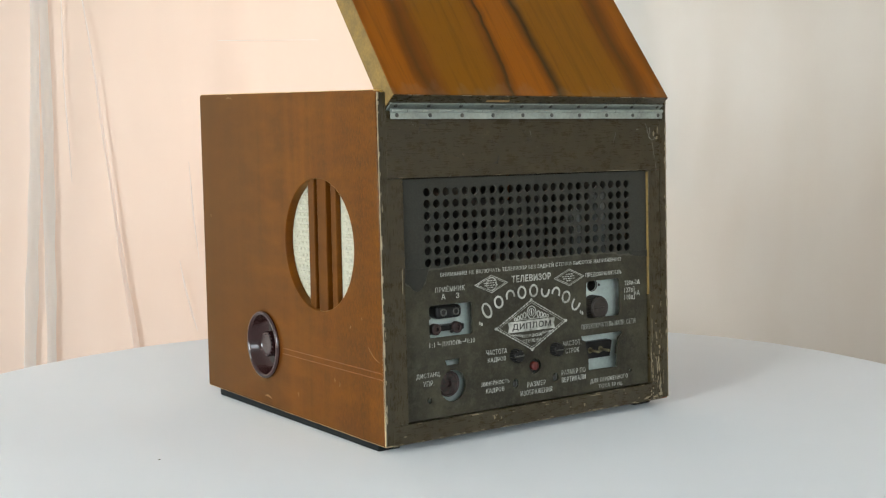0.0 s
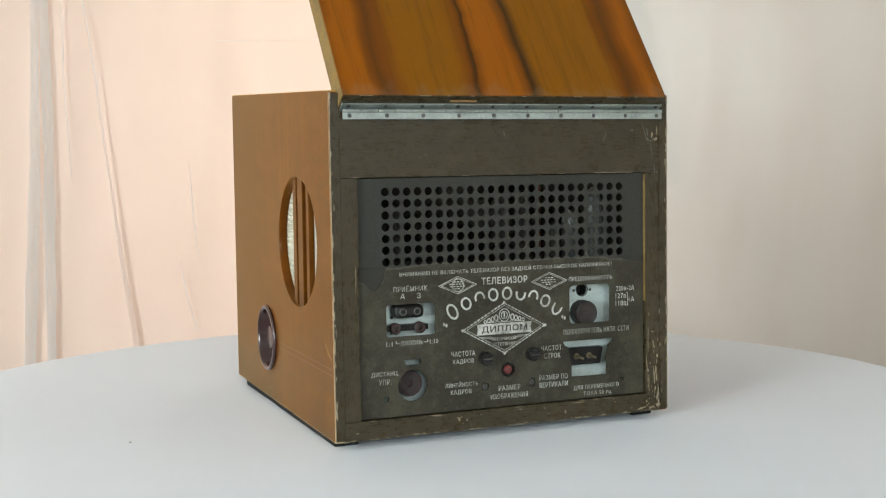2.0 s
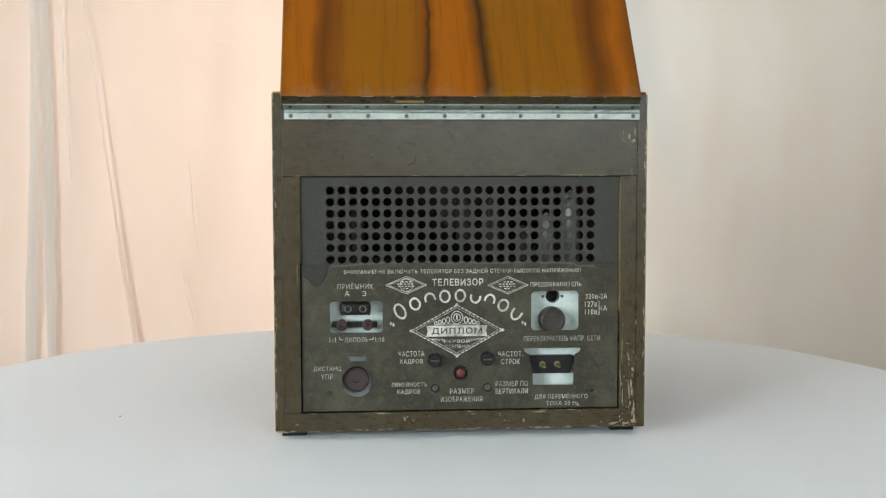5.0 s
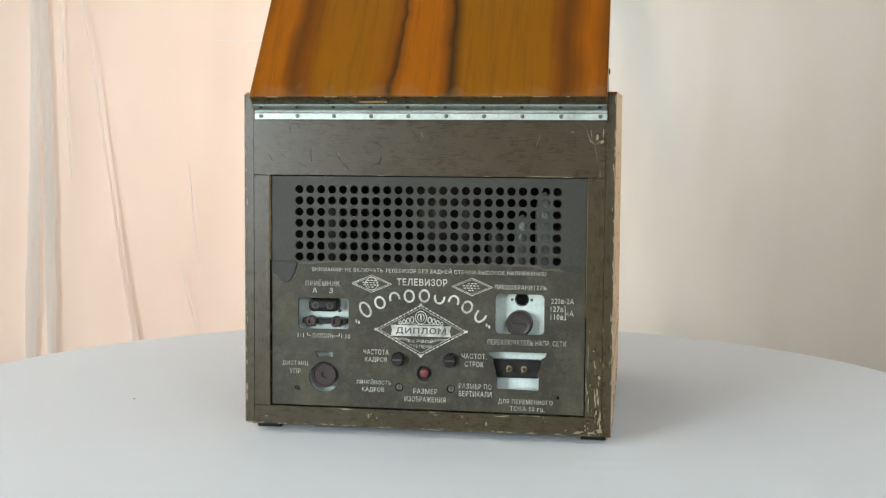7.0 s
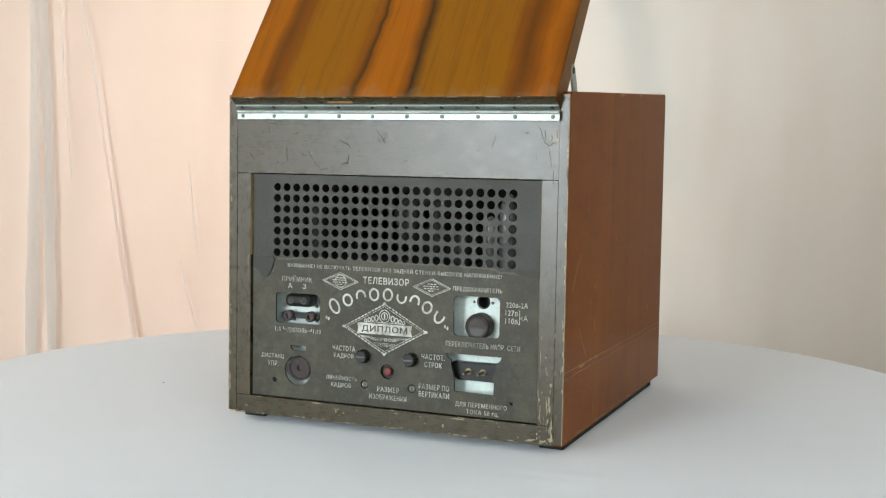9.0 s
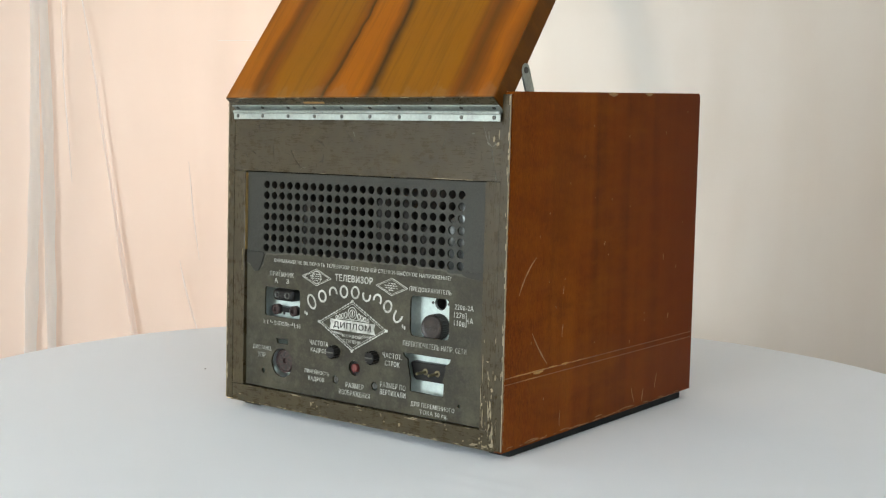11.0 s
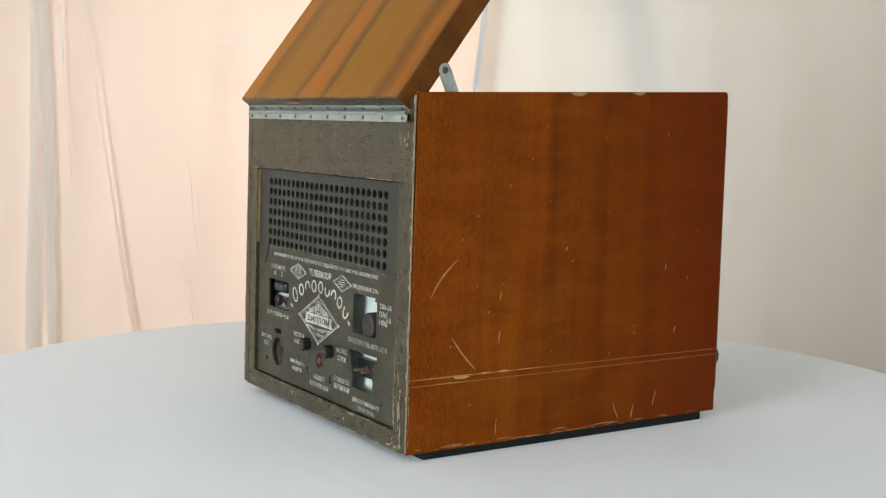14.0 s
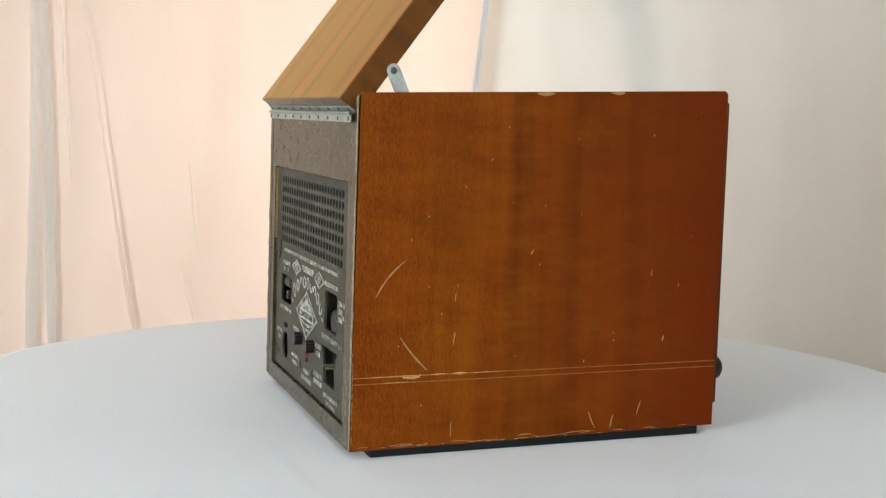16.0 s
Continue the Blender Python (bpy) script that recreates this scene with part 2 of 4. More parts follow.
M_GLASS = plain("valve_glass", (0.20, 0.21, 0.20), 0.3, metal=0.3, vary=0.4, scale=40, bump=0.0)
M_GRILLE = plain("grille_cloth", (0.50, 0.48, 0.37), 0.85, vary=0.2, scale=300, bump=0.2)
M_SLAT = veneer("varnished_slat", (0.150, 0.050, 0.004), (0.095, 0.029, 0.003), (0.040, 0.012, 0.002), 4.0, (0.080, 0.022, 0.003), 0.4, (1.0, 0.80, 0.55), 1.32)
M_CLOTH = cloth("white_tablecloth", (0.80, 0.84, 0.87), 0.0, stain=(0.76, 0.80, 0.83))
M_PEACH = cloth("peach_curtain", (0.885, 0.775, 0.69), 0.60, fold=0.32, stain=(0.82, 0.705, 0.615))
M_FOLD = cloth("doubled_curtain", (0.88, 0.89, 0.88), 0.89, fold=0.3, stain=(0.81, 0.81, 0.80))
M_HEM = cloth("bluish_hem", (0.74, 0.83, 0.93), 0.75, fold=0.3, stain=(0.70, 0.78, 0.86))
M_PLEAT = cloth("grey_pleat", (0.85, 0.89, 0.91), 0.93, fold=0.3, stain=(0.81, 0.85, 0.87))
M_CREASE = cloth("peach_crease", (0.89, 0.85, 0.83), 0.93, fold=0.3, stain=(0.85, 0.80, 0.77))
M_SHADE_STRIP = cloth("bluish_shade_strip", (0.62, 0.75, 0.88), 0.72, fold=0.3, stain=(0.60, 0.72, 0.84))
M_SHADE_CLOTH = cloth("bluish_shade_cloth", (0.88, 0.89, 0.91), 0.90, fold=0.3, stain=(0.84, 0.84, 0.84))
M_SHEET = cloth("white_sheet", (0.82, 0.785, 0.73), 0.44, fold=0.3, stain=(0.75, 0.685, 0.61))
M_WALL = plain("wall_paint", (0.80, 0.785, 0.76), 0.85, vary=0.05, scale=3, bump=0.05)
M_CEIL = plain("ceiling_paint", (0.80, 0.79, 0.78), 0.9, vary=0.04, scale=3, bump=0.05)
M_FLOOR = plain("wood_floor", (0.24, 0.15, 0.08), 0.5, vary=0.3, scale=4, bump=0.05)
M_WINFRAME = plain("white_window_paint", (0.78, 0.78, 0.76), 0.5, vary=0.06)

# ---------- mesh helpers ----------


def mesh_of(name, bm, material):
    me = bpy.data.meshes.new(name)
    bm.normal_update()
    bm.to_mesh(me)
    bm.free()
    me.materials.append(material)
    return me


def part(name, bm, material, parent=None, label="", smooth=False):
    """One mesh object from a bmesh, under a thing or under a part."""
    me = bm if isinstance(bm, bpy.types.Mesh) else mesh_of(name, bm, material)
    if smooth:
        for p in me.polygons:
            p.use_smooth = True
    ob = new(name, me)
    if parent is not None:
        ob.parent = parent
    return tagged(ob, label)


def box(x0, x1, y0, y1, z0, z1, bevel=0.0, segments=2):
    bm = bmesh.new()
    vs = [bm.verts.new((x, y, z)) for x in (x0, x1) for y in (y0, y1) for z in (z0, z1)]
    for f in ((0, 1, 3, 2), (4, 6, 7, 5), (0, 4, 5, 1), (2, 3, 7, 6), (0, 2, 6, 4), (1, 5, 7, 3)):
        bm.faces.new([vs[i] for i in f])
    bmesh.ops.recalc_face_normals(bm, faces=bm.faces)
    if bevel:
        bmesh.ops.bevel(bm, geom=bm.edges[:], offset=bevel, segments=segments, profile=0.5, affect='EDGES')
    return bm


def add(bm, other):
    """Joins other into bm."""
    me = bpy.data.meshes.new("tmp")
    other.to_mesh(me)
    other.free()
    bm.from_mesh(me)
    bpy.data.meshes.remove(me)
    return bm


def sheet(loops, thick, bevel=0.0):
    """A flat plate in x and y with holes, thick in z from 0 to thick: the first loop is the outline."""
    cu = bpy.data.curves.new("plate", 'CURVE')
    cu.dimensions, cu.fill_mode = '2D', 'BOTH'
    cu.extrude = thick / 2 - bevel
    cu.bevel_depth, cu.bevel_resolution, cu.offset = bevel, 1, -bevel
    for loop in loops:
        sp = cu.splines.new('POLY')
        sp.points.add(len(loop) - 1)
        for p, (x, y) in zip(sp.points, loop):
            p.co = (x, y, 0, 1)
        sp.use_cyclic_u = True
    ob = bpy.data.objects.new("plate", cu)
    me = bpy.data.meshes.new_from_object(ob)
    bm = bmesh.new()
    bm.from_mesh(me)
    bpy.data.objects.remove(ob)
    bpy.data.curves.remove(cu)
    bpy.data.meshes.remove(me)
    bmesh.ops.translate(bm, verts=bm.verts, vec=(0, 0, thick / 2))
    return bm


# plates that stand: x stays, y goes up, the thickness goes inwards (+y)
STAND = Matrix(((1, 0, 0, 0), (0, 0, 1, 0), (0, 1, 0, 0), (0, 0, 0, 1)))


def standing(loops, thick, y, bevel=0.0):
    bm = sheet(loops, thick, bevel)
    bm.transform(Matrix.Translation((0, y, 0)) @ STAND)
    bmesh.ops.recalc_face_normals(bm, faces=bm.faces)
    return bm


def ring(cx, cy, rx, ry=None, count=12, turn=0.0):
    ry = rx if ry is None else ry
    return [(cx + rx * math.cos(turn + 2 * math.pi * i / count), cy + ry * math.sin(turn + 2 * math.pi * i / count)) for i in range(count)]


def rect(x0, x1, y0, y1, r=0.0):
    if not r:
        return [(x0, y0), (x1, y0), (x1, y1), (x0, y1)]
    out = []
    for cx, cy, a in ((x1 - r, y1 - r, 0), (x0 + r, y1 - r, 90), (x0 + r, y0 + r, 180), (x1 - r, y0 + r, 270)):
        out += [(cx + r * math.cos(radians(a + k * 22.5)), cy + r * math.sin(radians(a + k * 22.5))) for k in range(5)]
    return out


def lathe(profile, count=32, axis='y', rib=0.0, rib_from=1.0):
    """A turned body from (radius, along) pairs, along +z or, by axis 'y', along -y, or by 'x', along -x."""
    bm = bmesh.new()
    rings = []
    for r, h in profile:
        if r < 1e-6:
            rings.append([bm.verts.new((0, 0, h))])
        else:
            cut = [rib if r >= rib_from and i // 2 % 2 else 0.0 for i in range(count)]
            rings.append([bm.verts.new(((r - cut[i]) * math.cos(2 * math.pi * i / count), (r - cut[i]) * math.sin(2 * math.pi * i / count), h)) for i in range(count)])
    for a, b in zip(rings, rings[1:]):
        for i in range(count):
            j = (i + 1) % count
            loop = [a[i % len(a)], a[j % len(a)], b[j % len(b)], b[i % len(b)]]
            seen = []
            for w in loop:
                if w not in seen:
                    seen.append(w)
            if len(seen) > 2:
                bm.faces.new(seen)
    bmesh.ops.recalc_face_normals(bm, faces=bm.faces)
    if axis == 'y':
        bm.transform(Matrix.Rotation(radians(90), 4, 'X'))
    if axis == 'x':
        bm.transform(Matrix.Rotation(radians(-90), 4, 'Y'))
    return bm


def moved(bm, x, y, z):
    bmesh.ops.translate(bm, verts=bm.verts, vec=(x, y, z))
    return bm


def strokes(segments, width, thick=0.0004):
    """Painted lines in x and y as thin raised bars."""
    bm = bmesh.new()
    for (x0, y0), (x1, y1) in segments:
        d = Vector((x1 - x0, y1 - y0))
        if d.length < 1e-7:
            continue
        s = d.normalized().orthogonal() * width / 2
        add(bm, sheet([[(x0 - s.x, y0 - s.y), (x1 - s.x, y1 - s.y), (x1 + s.x, y1 + s.y), (x0 + s.x, y0 + s.y)]], thick))
    return bm


def polyline(pts):
    return list(zip(pts, pts[1:]))


def words(text, cx, cy, w, h, thick=0.0004, fat=0.0):
    """Lettering in the built-in font, fitted into w by h round (cx, cy)."""
    cu = bpy.data.curves.new("words", 'FONT')
    cu.body, cu.extrude, cu.offset, cu.resolution_u, cu.space_character = text, 0.01, fat - 0.001, 2, 1.12
    ob = bpy.data.objects.new("words", cu)
    me = bpy.data.meshes.new_from_object(ob)
    bm = bmesh.new()
    bm.from_mesh(me)
    bpy.data.objects.remove(ob)
    bpy.data.curves.remove(cu)
    bpy.data.meshes.remove(me)
    xs, ys = [v.co.x for v in bm.verts], [v.co.y for v in bm.verts]
    if not xs:
        return bm
    sx, sy = w / (max(xs) - min(xs)), h / (max(ys) - min(ys))
    mx, my = (max(xs) + min(xs)) / 2, (max(ys) + min(ys)) / 2
    for v in bm.verts:
        v.co = ((v.co.x - mx) * sx + cx, (v.co.y - my) * sy + cy, (v.co.z + 0.01) * thick / 0.02)
    return bm


# ---------- the room ----------
RX0, RX1, RY0, RY1, RH = -5.2, 2.4, -4.4, 2.0, 2.7


def structure(name, bm, material, label):
    return tagged(part(name, bm, material), label, kind="structure")


def wall_with_windows(name, y, openings, label):
    """A wall across x, 0.2 m thick outwards, with its openings."""
    s = 0.2 if y > 0 else -0.2
    bm = sheet([rect(RX0, RX1, 0, RH)] + [rect(*o) for o in openings], 0.2)
    bm.transform(Matrix.Translation((0, min(y, y + s), 0)) @ STAND)
    bmesh.ops.recalc_face_normals(bm, faces=bm.faces)
    return structure(name, bm, M_WALL, label)


structure("floor", box(RX0 - 0.2, RX1 + 0.2, RY0 - 0.2, RY1 + 0.2, -0.1, 0), M_FLOOR, "plain brown wooden floor under the table")
structure("ceiling", box(RX0 - 0.2, RX1 + 0.2, RY0 - 0.2, RY1 + 0.2, RH, RH + 0.1), M_CEIL, "plain white ceiling")
structure("wall_west", box(RX0 - 0.2, RX0, RY0 - 0.2, RY1 + 0.2, 0, RH), M_WALL, "plain pale wall")
structure("wall_east", box(RX1, RX1 + 0.2, RY0 - 0.2, RY1 + 0.2, 0, RH), M_WALL, "plain pale wall")
wall_with_windows("wall_north", RY1, [(-1.42, 1.48, 0.5, 2.2)], "pale wall with a window, behind the curtain")
wall_with_windows("wall_south", RY0, [(-4.75, -2.55, 0.75, 2.55), (0.15, 2.15, 1.5, 2.55)], "pale wall with a window and an added fill window, behind the viewer")


def window(name, y, x0, x1, z0, z1):
    top = tagged(new(name), "white painted window frame", kind="structure")
    bm = sheet([rect(x0, x1, z0, z1), rect(x0 + 0.05, x1 - 0.05, z0 + 0.05, z1 - 0.05)], 0.05)
    bm.transform(Matrix.Translation((0, y, 0)) @ STAND)
    part("window_frame", bm, M_WINFRAME, top)
    return top


window("window_1", RY1 + 0.06, -1.42, 1.48, 0.5, 2.2)
window("window_2", RY0 - 0.11, -4.75, -2.55, 0.75, 2.55)
window("window_3", RY0 - 0.11, 0.15, 2.15, 1.5, 2.55)


def hanging(name, path, z0, z1, depth, material, label, folds, seed, columns=320, rows=40, lean=0.0, thick=0.0008, parent=None):
    """A hanging cloth along path(s) -> (x, y, outward x, outward y), with soft folds."""
    bm = bmesh.new()
    grid = []
    for i in range(columns + 1):
        s = i / columns
        x, y, ox, oy = path(s)
        col = []
        for k in range(rows + 1):
            w = k / rows
            z = z0 + (z1 - z0) * w
            f = 0.0
            for a, freq, ph, slant in folds:
                f += a * math.sin(freq * s + ph + slant * w)
            f += depth * noise.noise(Vector((s * 9 + seed, w * 0.8, seed))) + depth * 0.4 * noise.noise(Vector((s * 34, w * 1.5, seed + 5)))
            col.append(bm.verts.new((x + ox * f + lean * w, y + oy * f, z)))
        grid.append(col)
    for a, b in zip(grid, grid[1:]):
        for k in range(rows):
            bm.faces.new((a[k], b[k], b[k + 1], a[k + 1]))
    ob = part(name, bm, material, parent, smooth=True)
    tagged(ob, label, "" if parent else "curtain")
    if thick:
        sol = ob.modifiers.new("thickness", 'SOLIDIFY')
        sol.thickness = thick
    return ob


CURTAIN = hanging("curtain", lambda s: (-2.56 + 2.50 * s, 1.36, 0, -1), 0.02, 2.55, 0.006, M_PEACH,
        "translucent peach curtain with loose upright folds, lit from behind", ((0.003, 46, 0.4, 0.5), (0.0015, 87, 1.0, -0.4)), 3.0, lean=0.33)


def ribbon(name, line, y, material, label, parent):
    """A narrow strip of doubled cloth that lies against a hanging, along (x, z, width), rounded across."""
    bm = bmesh.new()
    fine = []
    for (x0, z0, w0), (x1, z1, w1) in zip(line, line[1:]):
        for i in range(8):
            k = i / 8
            fine.append((x0 + (x1 - x0) * k, z0 + (z1 - z0) * k, w0 + (w1 - w0) * k))
    fine.append(line[-1])
    rows = []
    for x, z, w in fine:
        x += 0.0022 * noise.noise(Vector((x * 3, z * 4, 7)))
        w *= 1 + 0.25 * noise.noise(Vector((x * 5, z * 9, 2)))
        rows.append([bm.verts.new((x + w * k, y - 0.0022 * (1 - 4 * k * k), z)) for k in (-0.5, -0.3, -0.1, 0.1, 0.3, 0.5)])
    for p, q in zip(rows, rows[1:]):
        for k in range(5):
            bm.faces.new((p[k], p[k + 1], q[k + 1], q[k]))
    bmesh.ops.recalc_face_normals(bm, faces=bm.faces)
    return part(name, bm, material, parent, label, smooth=True)


GREY, DEEP_FOLD = "doubled pleat of thin grey-white curtain", "narrow doubled crease in the peach curtain"
for line, stuff, label in (
        ([(-1.06, 2.5, 0.022), (-1.000, 1.45, 0.022), (-1.008, 1.24, 0.021), (-1.014, 1.10, 0.026), (-1.022, 0.93, 0.031), (-1.049, 0.57, 0.032), (-1.07, 0.10, 0.034)], M_PLEAT, GREY),
        ([(-0.985, 2.5, 0.024), (-0.979, 1.45, 0.024), (-0.979, 1.24, 0.027), (-0.980, 1.10, 0.026), (-0.984, 0.93, 0.030), (-0.994, 0.57, 0.024), (-1.005, 0.10, 0.024)], M_PLEAT, GREY),
        ([(-0.90, 2.5, 0.004), (-0.882, 1.45, 0.004), (-0.870, 1.37, 0.0045), (-0.853, 1.24, 0.006), (-0.840, 1.10, 0.007), (-0.823, 0.96, 0.009), (-0.800, 0.75, 0.012), (-0.779, 0.60, 0.018), (-0.74, 0.25, 0.020)], M_CREASE, DEEP_FOLD),
        ([(-0.935, 2.0, 0.003), (-0.934, 1.45, 0.003), (-0.935, 1.28, 0.0045), (-0.929, 1.10, 0.003), (-0.925, 1.00, 0.001)], M_CREASE, DEEP_FOLD),
        ([(-0.660, 0.80, 0.001), (-0.650, 0.74, 0.005), (-0.632, 0.66, 0.005), (-0.620, 0.62, 0.001)], M_CREASE, DEEP_FOLD),
        ([(-0.630, 1.05, 0.001), (-0.622, 0.92, 0.004), (-0.610, 0.80, 0.001)], M_CREASE, DEEP_FOLD)):
    ribbon("pleat", line, 1.340, stuff, label, CURTAIN)
part("seam", box(-0.55, -0.30, 1.3425, 1.3435, 1.349, 1.3501), M_FOLD, CURTAIN, "thin level seam across the curtain")


def sweep(s):
    a = min(1.0, max(0.0, (s - 0.35) / 0.35)) * math.pi / 2
    if s < 0.35:
        return -0.07 + s / 0.35 * 0.93, 1.42, 0, -1
    if s < 0.70:
        return 0.86 + 0.80 * math.sin(a), 0.62 + 0.80 * math.cos(a), -math.sin(a), -math.cos(a)
    return 1.66, 0.62 - (s - 0.70) / 0.30 * 1.4, -1, 0


SHEET = hanging("backdrop_sheet", sweep, 0.02, 2.5, 0.009, M_SHEET, "plain white backdrop sheet curving round behind the table", ((0.002, 30, 0.0, 0.4),), 14.0, lean=0.33)
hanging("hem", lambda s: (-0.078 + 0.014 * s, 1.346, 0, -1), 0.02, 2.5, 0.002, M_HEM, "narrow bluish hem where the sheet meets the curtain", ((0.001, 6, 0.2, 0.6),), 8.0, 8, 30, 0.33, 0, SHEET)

# bluish strips added behind the sheet, standing in for soft bands of shade
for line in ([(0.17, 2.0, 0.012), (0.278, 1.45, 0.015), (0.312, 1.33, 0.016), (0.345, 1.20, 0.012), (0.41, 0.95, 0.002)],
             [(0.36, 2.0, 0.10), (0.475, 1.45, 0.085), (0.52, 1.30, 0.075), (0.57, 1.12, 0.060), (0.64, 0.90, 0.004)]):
    ribbon("fold", line, 1.446, M_SHADE_STRIP, "bluish strip added behind the backdrop sheet to shade it", SHEET)
# unseen cloths added to dim the backlight, giving the slanting shadow edge
hanging("backdrop_lining", lambda s: (0.765 + 1.3 * s, 1.458, 0, -1), 0.02, 2.5, 0.003, M_SHADE_CLOTH, "unseen thin bluish white cloth added askew behind the backdrop to shade it", ((0.002, 20, 0.0, 0.4),), 21.0, 60, 30, -0.72, 0)
hanging("backdrop_lining", lambda s: (1.00 + 1.2 * s, 1.478, 0, -1), 0.02, 2.5, 0.003, M_SHADE_CLOTH, "second unseen thin white cloth added askew behind the backdrop to shade it", ((0.002, 20, 0.0, 0.4),), 27.0, 60, 30, -0.86, 0)

# ---------- the round table and its cloth, tilted a little on the turning axis ----------
LIFT = 0.7678
TILT = pose(0, 0, 0, 0, 0.45, 0) @ pose(0, 0, 0, -1.74)
TABLE_REST = Matrix.Translation((-0.0105, 0.0187, -0.0203 + 0.0078 * 0.0105 - 0.0304 * 0.0187)) @ TILT
R_TABLE = 0.806


def round_table():
    top = tagged(new("round_table"), "round table hidden under a white tablecloth", "table")
    part("tabletop", lathe([(0, -0.030), (R_TABLE - 0.014, -0.030), (R_TABLE - 0.006, -0.026), (R_TABLE - 0.006, -0.010), (R_TABLE - 0.014, -0.006), (0, -0.006)], 96, 'z'), M_SLAT, top)
    part("pedestal", lathe([(0, -0.715), (0.26, -0.715), (0.24, -0.68), (0.06, -0.64), (0.05, -0.2), (0.12, -0.0305), (0, -0.0305)], 40, 'z'), M_SLAT, top)
    return top


def tablecloth():
    """A round cloth: flat with faint creases, rounded over the table's edge, with a fluted drop."""
    bm = bmesh.new()
    count, rows = 288, []
    radii = [0.0] + [R_TABLE * (i / 60) ** 0.8 for i in range(1, 60)]
    prof = [(r, 0.0) for r in radii] + [(R_TABLE - 0.006, -0.0005), (R_TABLE, -0.004), (R_TABLE + 0.003, -0.011)]
    prof += [(R_TABLE + 0.006 + 0.02 * k / 8, -0.02 - 0.035 * k) for k in range(1, 9)]
    for r, h in prof:
        if r == 0:
            rows.append([bm.verts.new((0, 0, 0))])
            continue
        line = []
        for i in range(count):
            a = 2 * math.pi * i / count
            x, y = r * math.cos(a), r * math.sin(a)
            z, rr = h, r
            if h > -0.001:
                free = min(1.0, max(0.0, (max(abs(x - 0.02) - 0.25, abs(y - 0.03) - 0.27)) / 0.05))
                z += free * (0.0010 * noise.noise(Vector((x * 5, y * 5, 2))) + 0.0006 * noise.noise(Vector((x * 13, y * 17, 4))))
                # a few raised creases
                for cx, cy, ang, ln, wd, ht in ((0.29, -0.307, 2, 0.07, 0.007, 0.0013), (0.25, -0.345, 8, 0.09, 0.010, 0.0009), (-0.30, -0.42, 60, 0.25, 0.03, 0.0006), (0.42, 0.10, 80, 0.3, 0.03, 0.0007)):
                    c, s = math.cos(radians(ang)), math.sin(radians(ang))
                    p, q = (x - cx) * c + (y - cy) * s, -(x - cx) * s + (y - cy) * c
                    z += free * ht * math.exp(-(q / wd) ** 2 - (p / ln) ** 4)
            elif h < -0.03:
                rr = r + min(1, (-h - 0.02) / 0.12) * (0.012 * math.sin(26 * a) + 0.008 * math.sin(41 * a + 1))
                x, y = rr * math.cos(a), rr * math.sin(a)
            line.append(bm.verts.new((x, y, z)))
        rows.append(line)
    for i in range(count):
        bm.faces.new((rows[0][0], rows[1][i], rows[1][(i + 1) % count]))
    for a, b in zip(rows[1:], rows[2:]):
        for i in range(count):
            j = (i + 1) % count
            bm.faces.new((a[i], b[i], b[j], a[j]))
    bmesh.ops.recalc_face_normals(bm, faces=bm.faces)
    ob = part("tablecloth", bm, M_CLOTH, smooth=True)
    return tagged(ob, "plain white round tablecloth, faintly creased, hanging over the table edge", "tablecloth")


TABLE = round_table()
CLOTH = tablecloth()

# ---------- the television set ----------
# own space: x across the back, y into the set from the back, z up from the cabinet's underside
TV_REST = Matrix.Translation((0.0105, -0.2085, -0.002)) @ TILT
TV = tagged(new("television_set"), "old varnished wooden television set with dark back and raised lid", "television")
HW, DEEP, T_SIDE = 0.238, 0.508, 0.012
Z_BACK, Z_FRONT = 0.4305, 0.447


def shear(bm):
    """The back leans in by a hair towards the top."""
    for v in bm.verts:
        v.co.y += -0.001 + 0.012 * v.co.z
    return bm


def side(x, deep, outline_holes, material, label):
    """A side board in y and z with a slightly rising top edge; its thickness runs to +x from x."""
    loops = [[(0.0006, -0.0012), (deep, 0.0010), (deep + 0.001, Z_FRONT - 0.004), (deep - 0.003, Z_FRONT), (0.012, Z_BACK + 0.0006), (0.008, Z_BACK - 0.002)]] + outline_holes
    bm = sheet(loops, T_SIDE, 0.0008)
    # plate x -> y, plate y -> z, thickness -> x
    bm.transform(Matrix.Translation((x, 0, 0)) @ Matrix(((0, 0, 1, 0), (1, 0, 0, 0), (0, 1, 0, 0), (0, 0, 0, 1))))
    bmesh.ops.recalc_face_normals(bm, faces=bm.faces)
    return part("side_panel", bm, material, TV, label)


OVAL = (0.1555, 0.2375, 0.0905, 0.0865)
side_l = side(-HW, 0.512, [ring(*OVAL, count=64), ring(0.3180, 0.0875, 0.0440, count=48)], M_SIDE_L, "varnished veneer side panel with an oval loudspeaker opening")
side_r = side(HW - T_SIDE, 0.506, [], M_SIDE_R, "varnished veneer side panel with scratches")

